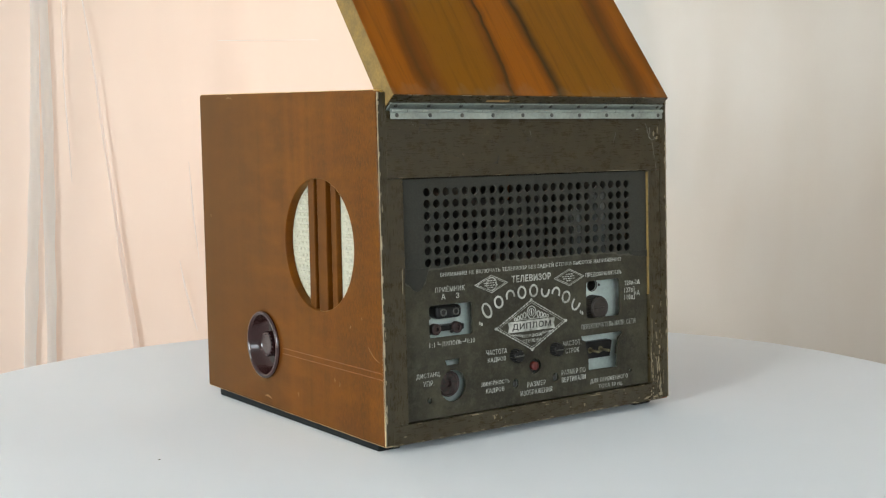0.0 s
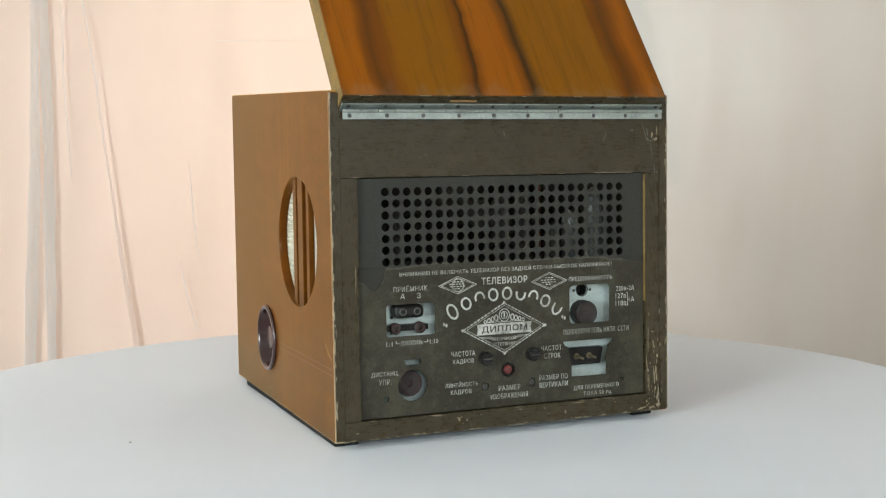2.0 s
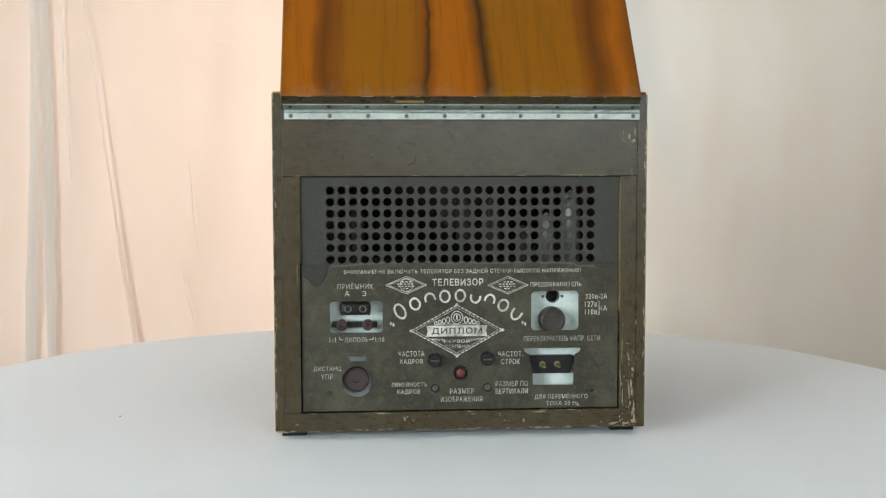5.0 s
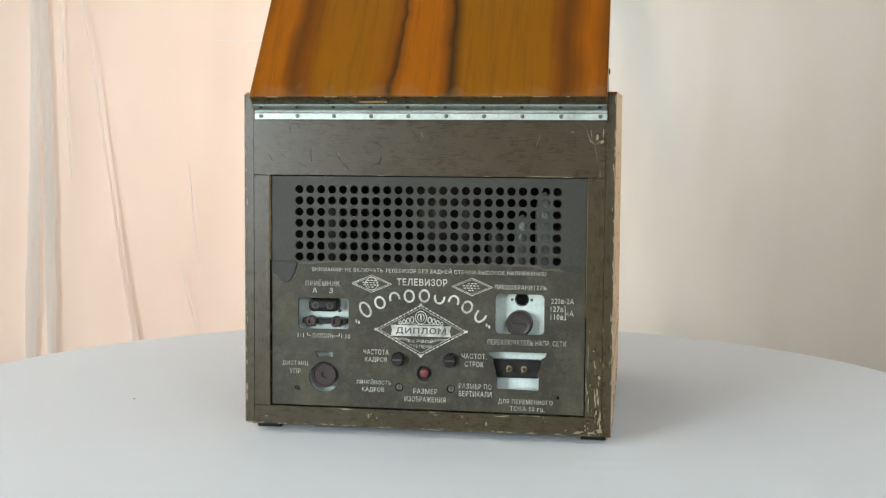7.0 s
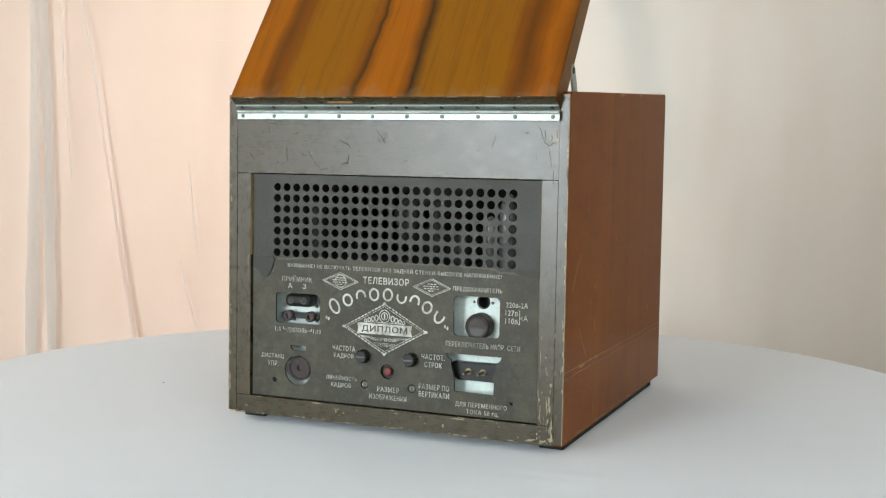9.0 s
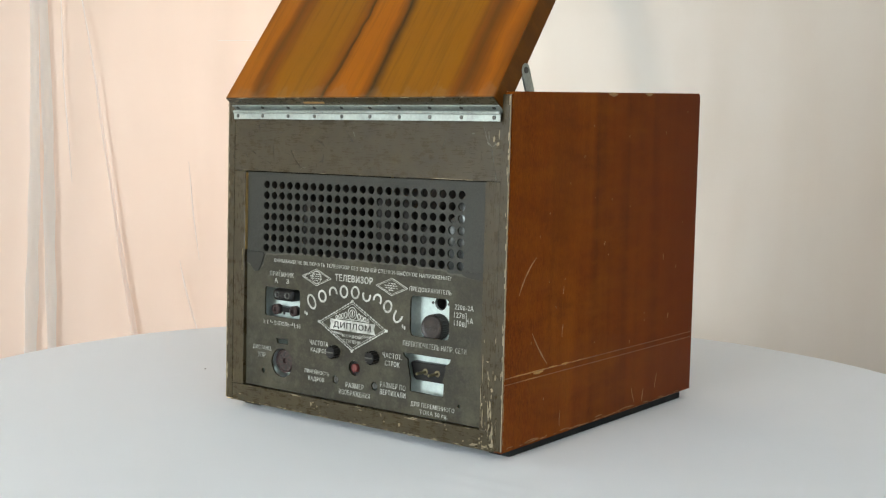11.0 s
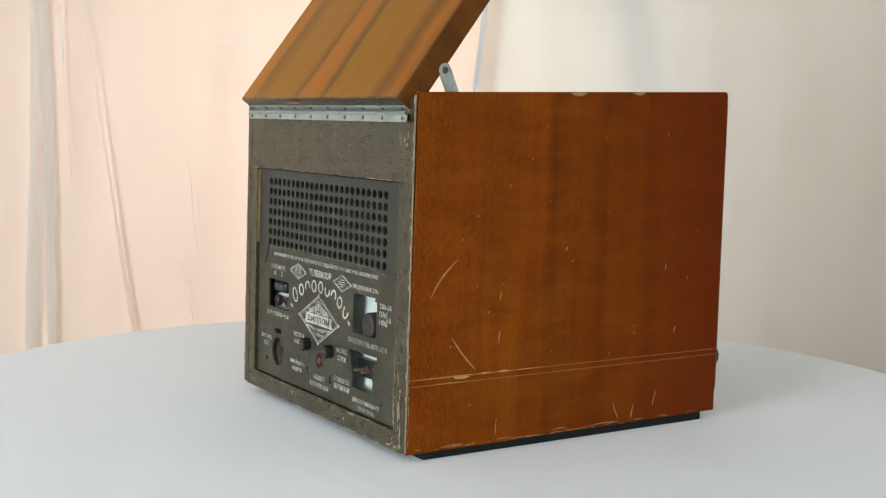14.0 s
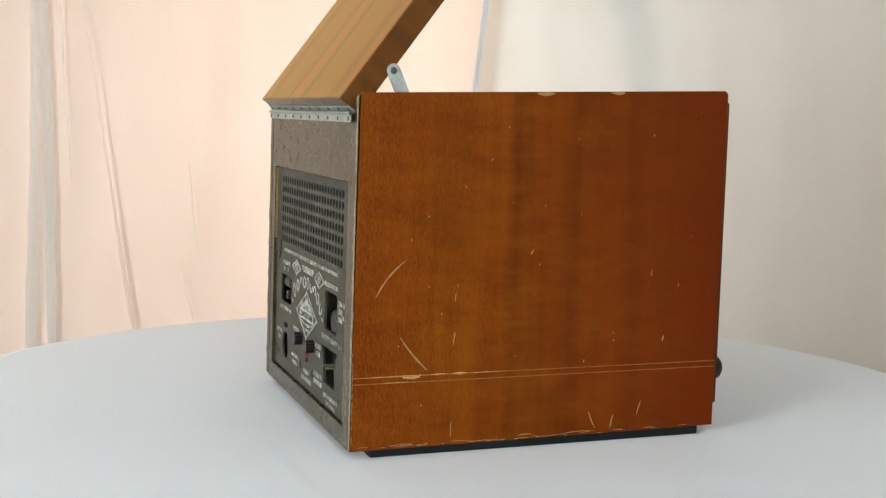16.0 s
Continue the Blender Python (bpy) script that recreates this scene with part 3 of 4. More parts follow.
# loudspeaker opening: cloth behind, upright moulded slat
part("grille_cloth", box(-HW + T_SIDE + 0.001, -HW + T_SIDE + 0.004, 0.05, 0.262, 0.14, 0.34), M_GRILLE, side_l, "woven pale cream loudspeaker cloth")
bm = bmesh.new()
for y0, y1, out in ((0.116, 0.129, 0.004), (0.129, 0.138, -0.002), (0.138, 0.161, 0.006), (0.161, 0.171, -0.001), (0.171, 0.187, 0.005)):
    add(bm, box(-HW + 0.009 - out, -HW + 0.0125, y0, y1, 0.145, 0.33, 0.001))
part("grille_slat", bm, M_SLAT, side_l, "moulded dark varnished upright slat")
bm = bmesh.new()
for i in range(19):
    for k in range(24):
        y, z = 0.06 + i * 0.0105 + (0.005 if k % 2 else 0.0), 0.150 + k * 0.0078
        if 0.112 < y < 0.191:
            continue
        add(bm, box(-HW + T_SIDE - 0.0004, -HW + T_SIDE + 0.0012, y - 0.0042, y + 0.0042, z - 0.0026, z + 0.0024, 0.0008, 1))
tagged(part("cloth_weave", bm, M_GRILLE, side_l), kind="stuff")

# thin double inlay line low on both sides
for x, s, holder, end in ((-HW, -1, side_l, 0.262), (HW, 1, side_r, DEEP - 0.003)):
    for z in (0.0885, 0.0808):
        part("inlay_line", box(min(x, x + s * 0.0003), max(x, x + s * 0.0003), 0.002, end, z, z + 0.0011), M_INLAY, holder)

# round recessed control in the left side
dial = part("side_dial", moved(lathe([(0.0475, 0.0), (0.0480, 0.002), (0.0465, 0.0042), (0.0430, 0.0045), (0.0415, 0.001), (0.039, -0.010), (0.031, -0.019), (0.0, -0.0205)], 56, 'x'), -HW - 0.0004, 0.3180, 0.0875), M_BAKE, TV, "dished dark brown bakelite control", True)
bm = lathe([(0.0185, -0.0195), (0.0180, -0.004), (0.0165, -0.0022), (0.0150, -0.0018), (0.0135, -0.0030), (0, -0.0034)], 72, 'x', 0.0022, 0.0175)
part("knob", moved(bm, -HW, 0.3180, 0.0875), M_BAKE, dial, "ribbed brown knob", False)

# runners under the cabinet
for x in (-0.2310, 0.1990):
    part("foot_runner", box(x, x + 0.032, 0.028, 0.488, -0.0122, 0.0005, 0.0015), M_FOOT, TV, "black wooden runner under the cabinet")
part("bottom_board", box(-HW + T_SIDE, HW - T_SIDE, 0.004, DEEP - 0.002, 0.0005, 0.012), M_PAINT, TV)
part("front_panel", box(-HW + T_SIDE, HW - T_SIDE, DEEP - 0.014, DEEP - 0.001, 0.012, Z_FRONT - 0.03), M_SIDE_R, TV, "varnished front board")
part("front_frame", box(-HW + 0.0045, HW - 0.0045, DEEP + 0.0005, DEEP + 0.005, 0.03, 0.432, 0.002), M_SLAT, TV, "dark varnished front frame")
part("front_knob", lathe([(0, 0.017), (0.012, 0.017), (0.0160, 0.013), (0.0175, 0.004), (0.018, 0.0), (0, 0.0)], 32, 'y'), M_BLACK, TV, "black round front knob", True).matrix_basis = pose(0.208, DEEP + 0.005, 0.0735, 0, 0, 180)

# painted frame of the back
part("back_rail", shear(box(-HW + T_SIDE + 0.0002, HW - T_SIDE - 0.0002, 0.0, 0.016, 0.3245, 0.4055, 0.0004)), M_PAINT, TV, "wide dark olive brown painted top rail")
part("back_rail", shear(box(-HW + T_SIDE + 0.0002, HW - T_SIDE - 0.0002, 0.0, 0.016, -0.0010, 0.0230, 0.0004)), M_PAINT, TV, "chipped dark painted bottom rail")
for x0, x1 in ((-HW + T_SIDE + 0.0002, -0.2047), (0.2047, HW - T_SIDE - 0.0004)):
    part("back_stile", shear(box(x0, x1, 0.0, 0.016, 0.0234, 0.3241, 0.0004)), M_PAINT_V, TV, "dark painted upright stile")
for s in (-1, 1):
    part("stile_edge", shear(box(min(s * 0.2046, s * 0.2040), max(s * 0.2046, s * 0.2040), 0.0012, 0.012, 0.215 if s < 0 else 0.150, 0.322)), M_RAW, TV, "bare yellow wood edge of the opening")
    part("side_back_edge", shear(box(min(s * (HW - T_SIDE), s * (HW - 0.0007)), max(s * (HW - T_SIDE), s * (HW - 0.0007)), -0.0004, 0.0006, 0.001, Z_BACK - 0.003)), M_PAINT_V, TV, "dark painted back edge of the side")
    # pale strip for worn wood, with the left edge's highlight put into its colour
    part("worn_corner", shear(box(min(s * (HW - 0.0007), s * (HW + 0.0001)), max(s * (HW - 0.0007), s * (HW + 0.0001)), -0.0010, 0.0007, 0.001, Z_BACK - 0.003)), M_CORE, TV, "pale corner edge: wear and an edge highlight in its colour")

# back board with vent holes and cut-outs
PY = 0.0045
holes = [ring(-0.1665 + 0.3332 * i / 23, 0.2190 + 0.0872 * k / 6, 0.0055, count=14) for i in range(24) for k in range(7)]
POWER = [(0.0800, 0.1025), (0.0820, 0.0975), (0.0880, 0.0945), (0.0880, 0.0885), (0.0925, 0.0700), (0.0925, 0.0545), (0.1458, 0.0537), (0.1462, 0.0700), (0.1440, 0.0730), (0.1490, 0.0890), (0.1480, 0.0935), (0.1540, 0.0975), (0.1560, 0.1025)]
cuts = [rect(-0.1677, -0.1009, 0.1250, 0.1655, 0.004), rect(0.0901, 0.1521, 0.1253, 0.1765, 0.006), POWER,
        [(-0.1455, 0.0950), (-0.1219, 0.0955), (-0.1217, 0.0885), (-0.1425, 0.0882), (-0.1435, 0.0915)], ring(-0.1335, 0.0620, 0.0200, count=36),
        ring(-0.1689, 0.0471, 0.0035), ring(0.1702, 0.0459, 0.0022, count=10), ring(-0.0338, 0.0521, 0.0056, count=18), ring(0.0338, 0.0524, 0.0056, count=18), ring(-0.0010, 0.0717, 0.0098, count=28)]
board = part("back_board", shear(standing([rect(-0.2032, 0.2032, 0.0246, 0.3230)] + holes + cuts, 0.003, PY)), M_BOARD, TV, "perforated grey-brown fibre board with white lettering and worn torn coating")


def on_board(name, bm, material=M_INK, label="", lift=0.0003, parent=None):
    """Stands a flat bmesh on the board's face."""
    bm.transform(Matrix.Translation((0, PY - lift, 0)) @ Matrix(((1, 0, 0, 0), (0, 0, -1, 0), (0, 1, 0, 0), (0, 0, 0, 1))))
    bmesh.ops.recalc_face_normals(bm, faces=bm.faces)
    return part(name, shear(bm), material, parent or board, label)


on_board("torn_flap", sheet([[(-0.2030, 0.2130), (-0.2030, 0.1975), (-0.1965, 0.1945), (-0.1905, 0.1875), (-0.1850, 0.1845), (-0.1790, 0.1870), (-0.1745, 0.1940), (-0.1715, 0.2035), (-0.1690, 0.2090), (-0.1720, 0.2130)]], 0.0012, 0.0003), M_COAT, "hanging torn flap of the dark grey coating")
on_board("torn_edge", sheet([[(0.1700, 0.2130), (0.1712, 0.2085), (0.1790, 0.2062), (0.1900, 0.2048), (0.2030, 0.2040), (0.2030, 0.2130)]], 0.0009, 0.0002), M_COAT, "torn lower edge of the dark grey coating")
H = 0.0068
for text, cx, cz, w, h, fat in (
        ("ВНИМАНИЕ! НЕ ВКЛЮЧАТЬ ТЕЛЕВИЗОР БЕЗ ЗАДНЕЙ СТЕНКИ-ВЫСОКОЕ НАПРЯЖЕНИЕ!", 0.0022, 0.2033, 0.3033, 0.0074, 0),
        ("ТЕЛЕВИЗОР", -0.0047, 0.1890, 0.0655, 0.0092, 0.018), ("ПРИЁМНИК", -0.1353, 0.1855, 0.0452, 0.0082, 0), ("А", -0.1458, 0.1756, 0.0062, H, 0), ("З", -0.1240, 0.1756, 0.0050, H, 0),
        ("1:1", -0.1645, 0.1164, 0.0080, 0.0060, 0), ("ДИПОЛЬ", -0.1345, 0.1160, 0.0300, 0.0068, 0), ("1:10", -0.1045, 0.1164, 0.0112, 0.0060, 0),
        ("ДИСТАНЦ.", -0.1711, 0.0791, 0.0360, H, 0), ("УПР.", -0.1711, 0.0692, 0.0165, H, 0),
        ("ЧАСТОТА", -0.0643, 0.0974, 0.0330, H, 0), ("КАДРОВ", -0.0643, 0.0871, 0.0290, H, 0), ("ЧАСТОТ.", 0.0634, 0.0958, 0.0320, H, 0), ("СТРОК", 0.0635, 0.0856, 0.0240, H, 0),
        ("ЛИНЕЙНОСТЬ", -0.0673, 0.0583, 0.0455, H, 0), ("КАДРОВ", -0.0680, 0.0479, 0.0290, H, 0), ("РАЗМЕР", 0.0006, 0.0483, 0.0312, H, 0), ("ИЗОБРАЖЕНИЯ", 0.0002, 0.0379, 0.0535, H, 0),
        ("РАЗМЕР ПО", 0.0651, 0.0570, 0.0420, H, 0), ("ВЕРТИКАЛИ", 0.0652, 0.0472, 0.0420, H, 0),
        ("ПРЕДОХРАНИТЕЛЬ", 0.1221, 0.1847, 0.0660, H, 0), ("220в-2А", 0.1748, 0.1692, 0.0283, H, 0), ("127в", 0.1680, 0.1590, 0.0160, H, 0), ("110в", 0.1680, 0.1490, 0.0160, H, 0), ("4А", 0.1840, 0.1537, 0.0095, H, 0),
        ("ПЕРЕКЛЮЧАТЕЛЬ НАПР. СЕТИ", 0.1302, 0.1150, 0.0992, H, 0), ("ДЛЯ ПЕРЕМЕННОГО", 0.1295, 0.0388, 0.0690, H, 0), ("ТОКА 50 гц.", 0.1318, 0.0300, 0.0440, H, 0),
        ("ПЕРВОЙ", -0.0060, 0.1135, 0.0330, 0.0052, 0), ("СТЕПЕНИ", -0.0060, 0.1062, 0.0300, 0.0044, 0)):
    on_board("lettering", words(text, cx, cz, w, h, fat=fat))
for pts in ([(-0.1555, 0.1200), (-0.1555, 0.1165), (-0.1510, 0.1165)], [(-0.1185, 0.1165), (-0.1130, 0.1165), (-0.1130, 0.1200)]):
    on_board("painted_bracket", strokes(polyline(pts), 0.0008))
on_board("painted_bracket", strokes(polyline([(0.1768, 0.1625), (0.1785, 0.1625), (0.1785, 0.1455), (0.1768, 0.1455)]), 0.0008))

# arched mark: plain rings and bows in white
ARC_C, ARC_R = (-0.0060, 0.0264), 0.1456


def arch(deg, out=0.0):
    a = radians(deg)
    return ARC_C[0] + (ARC_R + out) * math.sin(a), ARC_C[1] + (ARC_R + out) * math.cos(a)


def bow(rx, rz, w, a0, a1, count=14):
    """Outline of a piece of a ring between two angles."""
    angles = [radians(a0 + (a1 - a0) * i / count) for i in range(count + 1)]
    return [(rx * math.cos(a), rz * math.sin(a)) for a in angles] + [((rx - w) * math.cos(a), (rz - w) * math.sin(a)) for a in reversed(angles)]


for k, deg in enumerate((-30.0, -21.6, -13.6, -6.0, 1.8, 9.6, 17.0, 24.4, 32.4)):
    x, z = arch(deg, -0.0004)
    turn_z = Matrix.Rotation(radians(-deg), 2)
    tall = 0.0110 if k in (0, 8) else 0.0086
    if k in (2, 6):
        loops = [bow(0.0074, tall, 0.0026, -20, 200)]
    elif k in (5, 8):
        loops = [bow(0.0074, tall, 0.0026, 160, 380)]
    else:
        loops = [ring(0, 0, 0.0074, tall, 24), ring(0, 0, 0.0048, tall - 0.0026, 24)]
    on_board("painted_mark", sheet([[tuple(turn_z @ Vector(p) + Vector((x, z))) for p in loop] for loop in loops], 0.0004), label="white painted ring or bow")
for x, z in ((-0.0905, 0.1366), (-0.0872, 0.1352), (0.0790, 0.1360), (0.0824, 0.1342)):
    on_board("painted_dot", sheet([ring(x, z, 0.0014, 0.0024, 10, 0.4)], 0.0004))


def lozenge(cx, cz, w, h):
    return [(cx - w, cz), (cx, cz + h), (cx + w, cz), (cx, cz - h), (cx - w, cz)]


# award lozenge with its band
bm = bmesh.new()
for (ax, az), (bx, bz) in polyline(lozenge(-0.0058, 0.1268, 0.0585, 0.0325)):
    for k in range(12):
        p, q = k / 12 + 0.012, (k + 1) / 12 - 0.012
        add(bm, strokes([((ax + (bx - ax) * p, az + (bz - az) * p), (ax + (bx - ax) * q, az + (bz - az) * q))], 0.0016))
add(bm, strokes(polyline(lozenge(-0.0058, 0.1268, 0.0535, 0.0293)), 0.0005))
for x, z in lozenge(-0.0058, 0.1268, 0.0590, 0.0330)[:4]:
    add(bm, sheet([ring(x, z, 0.0020, count=10)], 0.0005))
for rx, rz, r in ((-0.0058, 0.1435, 0.0078), (-0.0058, 0.1435, 0.0048)):
    add(bm, sheet([ring(rx, rz, r, r * 1.1, 20), ring(rx, rz, r - 0.0009, r * 1.1 - 0.0009, 20)], 0.0004))
add(bm, strokes([((-0.0058, 0.1400), (-0.0058, 0.1470))], 0.0016))
for s in (-1, 1):
    for k in range(4):
        x = -0.0058 + s * (0.0115 + 0.0052 * k)
        add(bm, sheet([ring(x, 0.1405 - 0.0014 * k, 0.0030 - 0.0003 * k, 0.0044 - 0.0006 * k, 12), ring(x, 0.1405 - 0.0014 * k, 0.0018 - 0.0002 * k, 0.0030 - 0.0005 * k, 12)], 0.0004))
    add(bm, strokes(polyline([(-0.0058 + s * 0.0290, 0.1345), (-0.0058 + s * 0.010, 0.1352), (-0.0058, 0.1345)]), 0.0007))
    for k in range(5):
        x = -0.0058 + s * (0.020 + 0.004 * k)
        add(bm, strokes([((x, 0.1168), (x - s * 0.006, 0.1120 + 0.0008 * k))], 0.0006))
on_board("award_lozenge", bm, label="white dotted award lozenge with scrolls")
band = sheet([[(-0.0450, 0.1192), (0.0334, 0.1192), (0.0318, 0.1262), (0.0334, 0.1332), (-0.0450, 0.1332), (-0.0434, 0.1262)]], 0.0004)
on_board("award_band", band, label="white band with dark lettering")
on_board("lettering", words("ДИПЛОМ", -0.0058, 0.1258, 0.0650, 0.0096, fat=0.012), M_DARK, "dark lettering on the white band", 0.0008)
# two small maker's lozenges with unreadable lines
for cx, cz in ((-0.0705, 0.1857), (0.0600, 0.1845)):
    bm = strokes(polyline(lozenge(cx, cz, 0.0262, 0.0113)), 0.0008)
    add(bm, strokes(polyline(lozenge(cx, cz, 0.0225, 0.0094)), 0.0005))
    for dz, w in ((0.0042, 0.007), (0.0014, 0.013), (-0.0016, 0.012), (-0.0044, 0.006)):
        for k in range(int(w / 0.0022)):
            x = cx - w + 0.0044 * k + 0.0012
            add(bm, strokes([((x, cz + dz), (x + 0.0030, cz + dz))], 0.0013))
    if cx < 0:
        add(bm, sheet([ring(cx, cz, 0.0085, count=24), ring(cx, cz, 0.0076, count=24)], 0.0004))
    on_board("small_lozenge", bm, label="small white printed lozenge with unreadable bars")

# pale metal chassis behind the cut-outs
CY = 0.0280
chassis = part("chassis_plate", shear(standing([rect(-0.195, 0.195, 0.028, 0.182)] + [ring(0.1215, 0.1672, 0.0078, count=20)], 0.002, CY)), M_MINT, TV, "pale mint painted metal chassis plate")
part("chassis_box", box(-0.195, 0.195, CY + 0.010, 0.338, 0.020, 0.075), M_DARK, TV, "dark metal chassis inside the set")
jack = part("aerial_socket", shear(moved(box(-0.0200, 0.0200, 0, 0.0225, -0.0084, 0.0084, 0.0060, 3), -0.1355, CY - 0.0225, 0.1555)), M_BLACK, chassis, "black two-hole aerial socket")
for dx in (-0.0095, 0.0095):
    part("socket_hole", shear(moved(lathe([(0.0030, 0.0), (0.0042, 0.0006), (0.0050, 0.0), (0.0050, -0.002)], 18), -0.1355 + dx, CY - 0.0227, 0.1555)), M_SCREW, jack)
strip = part("terminal_strip", shear(moved(box(-0.0290, 0.0290, 0, 0.0130, -0.0036, 0.0036, 0.001), -0.1362, CY - 0.0130, 0.1340)), M_BLACK, chassis, "dark terminal strip")
for dx in (-0.0165, 0.0165):
    part("terminal", shear(moved(lathe([(0.0072, -0.004), (0.0072, 0.003), (0.0055, 0.0042), (0.0034, 0.0042), (0.0026, 0.001), (0, 0.001)], 20), -0.1362 + dx, CY - 0.0140, 0.1340)), M_SOCKET, strip)
for dx, dz in ((-0.0156, 0.0105), (0.0186, 0.0105), (-0.0156, -0.0090), (0.0186, -0.0090)):
    part("rivet", shear(moved(lathe([(0.0024, 0), (0.0020, 0.0012), (0, 0.0015)], 12), -0.1368 + dx, CY - 0.0004, 0.1360 + dz)), M_SCREW, chassis)

# mains voltage selector
bm = lathe([(0.0168, -0.008), (0.0168, 0.010), (0.0158, 0.0125), (0.0138, 0.0135), (0.0110, 0.0126), (0.0, 0.0118)], 144, 'y', 0.0004, 0.0155)
knob = part("selector_knob", shear(moved(bm, 0.1196, CY - 0.0050, 0.1372)), M_KNOB, chassis, "round dark ribbed voltage selector knob")
part("grip", shear(moved(box(-0.0085, 0.0085, -0.0016, 0, -0.0014, 0.0014, 0.0006), 0.1196, CY - 0.0166, 0.1372)), M_KNOB, knob)
part("fuse_hole", shear(moved(lathe([(0.0078, 0.0005), (0.0090, 0.0008), (0.0090, 0.0), (0.0085, -0.02), (0, -0.02)], 24), 0.1215, CY, 0.1672)), M_DARK, chassis, "black open fuse hole")
for dx in (-0.0125, 0.0125):
    part("rivet", shear(moved(lathe([(0.0020, 0), (0.0016, 0.001), (0, 0.0012)], 12), 0.1215 + dx, CY - 0.0004, 0.1668)), M_SCREW, chassis)

# mains plug block with two pins
plug = part("mains_inlet", shear(standing([[(0.0830, 0.0885), (0.0880, 0.0705), (0.0920, 0.0672), (0.1435, 0.0672), (0.1480, 0.0885), (0.1450, 0.0905), (0.0860, 0.0905)]], 0.010, CY - 0.0105, 0.0008)), M_BLACK, chassis, "black mains inlet block")
for x in (0.1070, 0.1262):
    part("pin", shear(moved(lathe([(0.0042, -0.002), (0.0042, 0.001), (0.0019, 0.0012), (0.0019, 0.0180), (0.0012, 0.0195), (0, 0.0198)], 18), x, CY - 0.0100, 0.0790)), M_BRASS, plug, "tarnished brass contact pin")

# round valve-base socket
sock = part("remote_socket", shear(moved(lathe([(0.0165, -0.004), (0.0165, 0.004), (0.0155, 0.0052), (0.0140, 0.0052), (0.0130, 0.0035), (0.0042, 0.0035), (0.0036, 0.0), (0, 0.0)], 40), -0.1350, CY - 0.0120, 0.0635)), M_SOCKET, chassis, "round brown eight-hole socket")
for i in range(8):
    a = 2 * math.pi * i / 8 + 0.2
    s = box(-0.0014, 0.0014, -0.0004, 0.001, -0.0042, 0.0042)
    s.transform(Matrix.Rotation(math.pi / 2 - a + 0.45, 4, 'Y'))
    part("contact_slot", shear(moved(s, -0.1350 + 0.0092 * math.cos(a), CY - 0.0155, 0.0635 + 0.0092 * math.sin(a))), M_DARK, sock)

# small control knobs, button and screws on the board
for x, z in ((-0.0347, 0.0896), (0.0329, 0.0904)):
    bm = lathe([(0.0090, -0.004), (0.0090, 0.007), (0.0080, 0.009), (0.0, 0.009)], 48, 'y', 0.0012, 0.0078)
    k = part("control_knob", shear(moved(bm, x, PY - 0.002, z)), M_BLACK, board, "small black fluted control knob")
    part("knob_slot", shear(moved(box(-0.0060, 0.0060, -0.0014, 0, -0.0008, 0.0008), x, PY - 0.0107, z)), M_SCREW, k)
part("red_button", shear(moved(lathe([(0.0054, -0.008), (0.0054, 0.0015), (0.0046, 0.0024), (0, 0.0024)], 28), -0.0008, PY + 0.001, 0.0717)), M_RED, board, "dull red round button", True)
part("button_ring", shear(moved(lathe([(0.0096, -0.008), (0.0096, -0.003), (0.0058, -0.003), (0.0058, -0.008)], 28), -0.0010, PY + 0.001, 0.0717)), M_BLACK, board)
for x, z in ((-0.0338, 0.0521), (0.0338, 0.0524)):
    sc = part("trimmer", shear(moved(lathe([(0.0048, -0.006), (0.0048, -0.0005), (0.0040, 0.0008), (0, 0.0008)], 20), x, PY + 0.002, z)), M_SCREW, board, "slotted grey trimmer")
    part("slot", shear(moved(box(-0.0008, 0.0008, -0.0003, 0, -0.0036, 0.0036), x, PY + 0.0014, z)), M_DARK, sc)

# valves and tube dimly seen through the vent holes
part("picture_tube", lathe([(0, 0.0), (0.019, 0.0), (0.019, 0.10), (0.035, 0.13), (0.13, 0.25), (0.13, 0.26), (0, 0.26)], 40, 'y'), M_DARK, TV, "dark picture tube inside the set", True).matrix_basis = pose(0.0, 0.06, 0.270, 0, 0, 180)
for x, y, z0, h, r in ((0.148, 0.045, 0.198, 0.105, 0.012), (0.118, 0.060, 0.198, 0.075, 0.010), (0.085, 0.045, 0.198, 0.060, 0.010), (0.010, 0.050, 0.235, 0.060, 0.013), (0.045, 0.055, 0.225, 0.068, 0.011), (-0.135, 0.06, 0.195, 0.09, 0.012)):
    part("valve", moved(lathe([(0, 0), (r, 0), (r, h * 0.8), (r * 0.75, h * 0.94), (r * 0.3, h), (0, h * 1.02)], 20, 'z'), x, y, z0), M_GLASS if x > 0.1 else M_DARK, TV, "glass valve inside the set", True)
# dark boards added round the inside, so that it stays dark behind the holes
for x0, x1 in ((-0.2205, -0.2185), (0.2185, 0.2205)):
    part("inner_lining", box(x0, x1, 0.018, 0.338, 0.014, 0.425), M_DARK, TV, "dark board added to keep the cabinet's inside dark")
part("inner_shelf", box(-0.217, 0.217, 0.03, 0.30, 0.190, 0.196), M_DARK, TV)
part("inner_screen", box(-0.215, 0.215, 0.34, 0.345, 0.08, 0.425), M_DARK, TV)

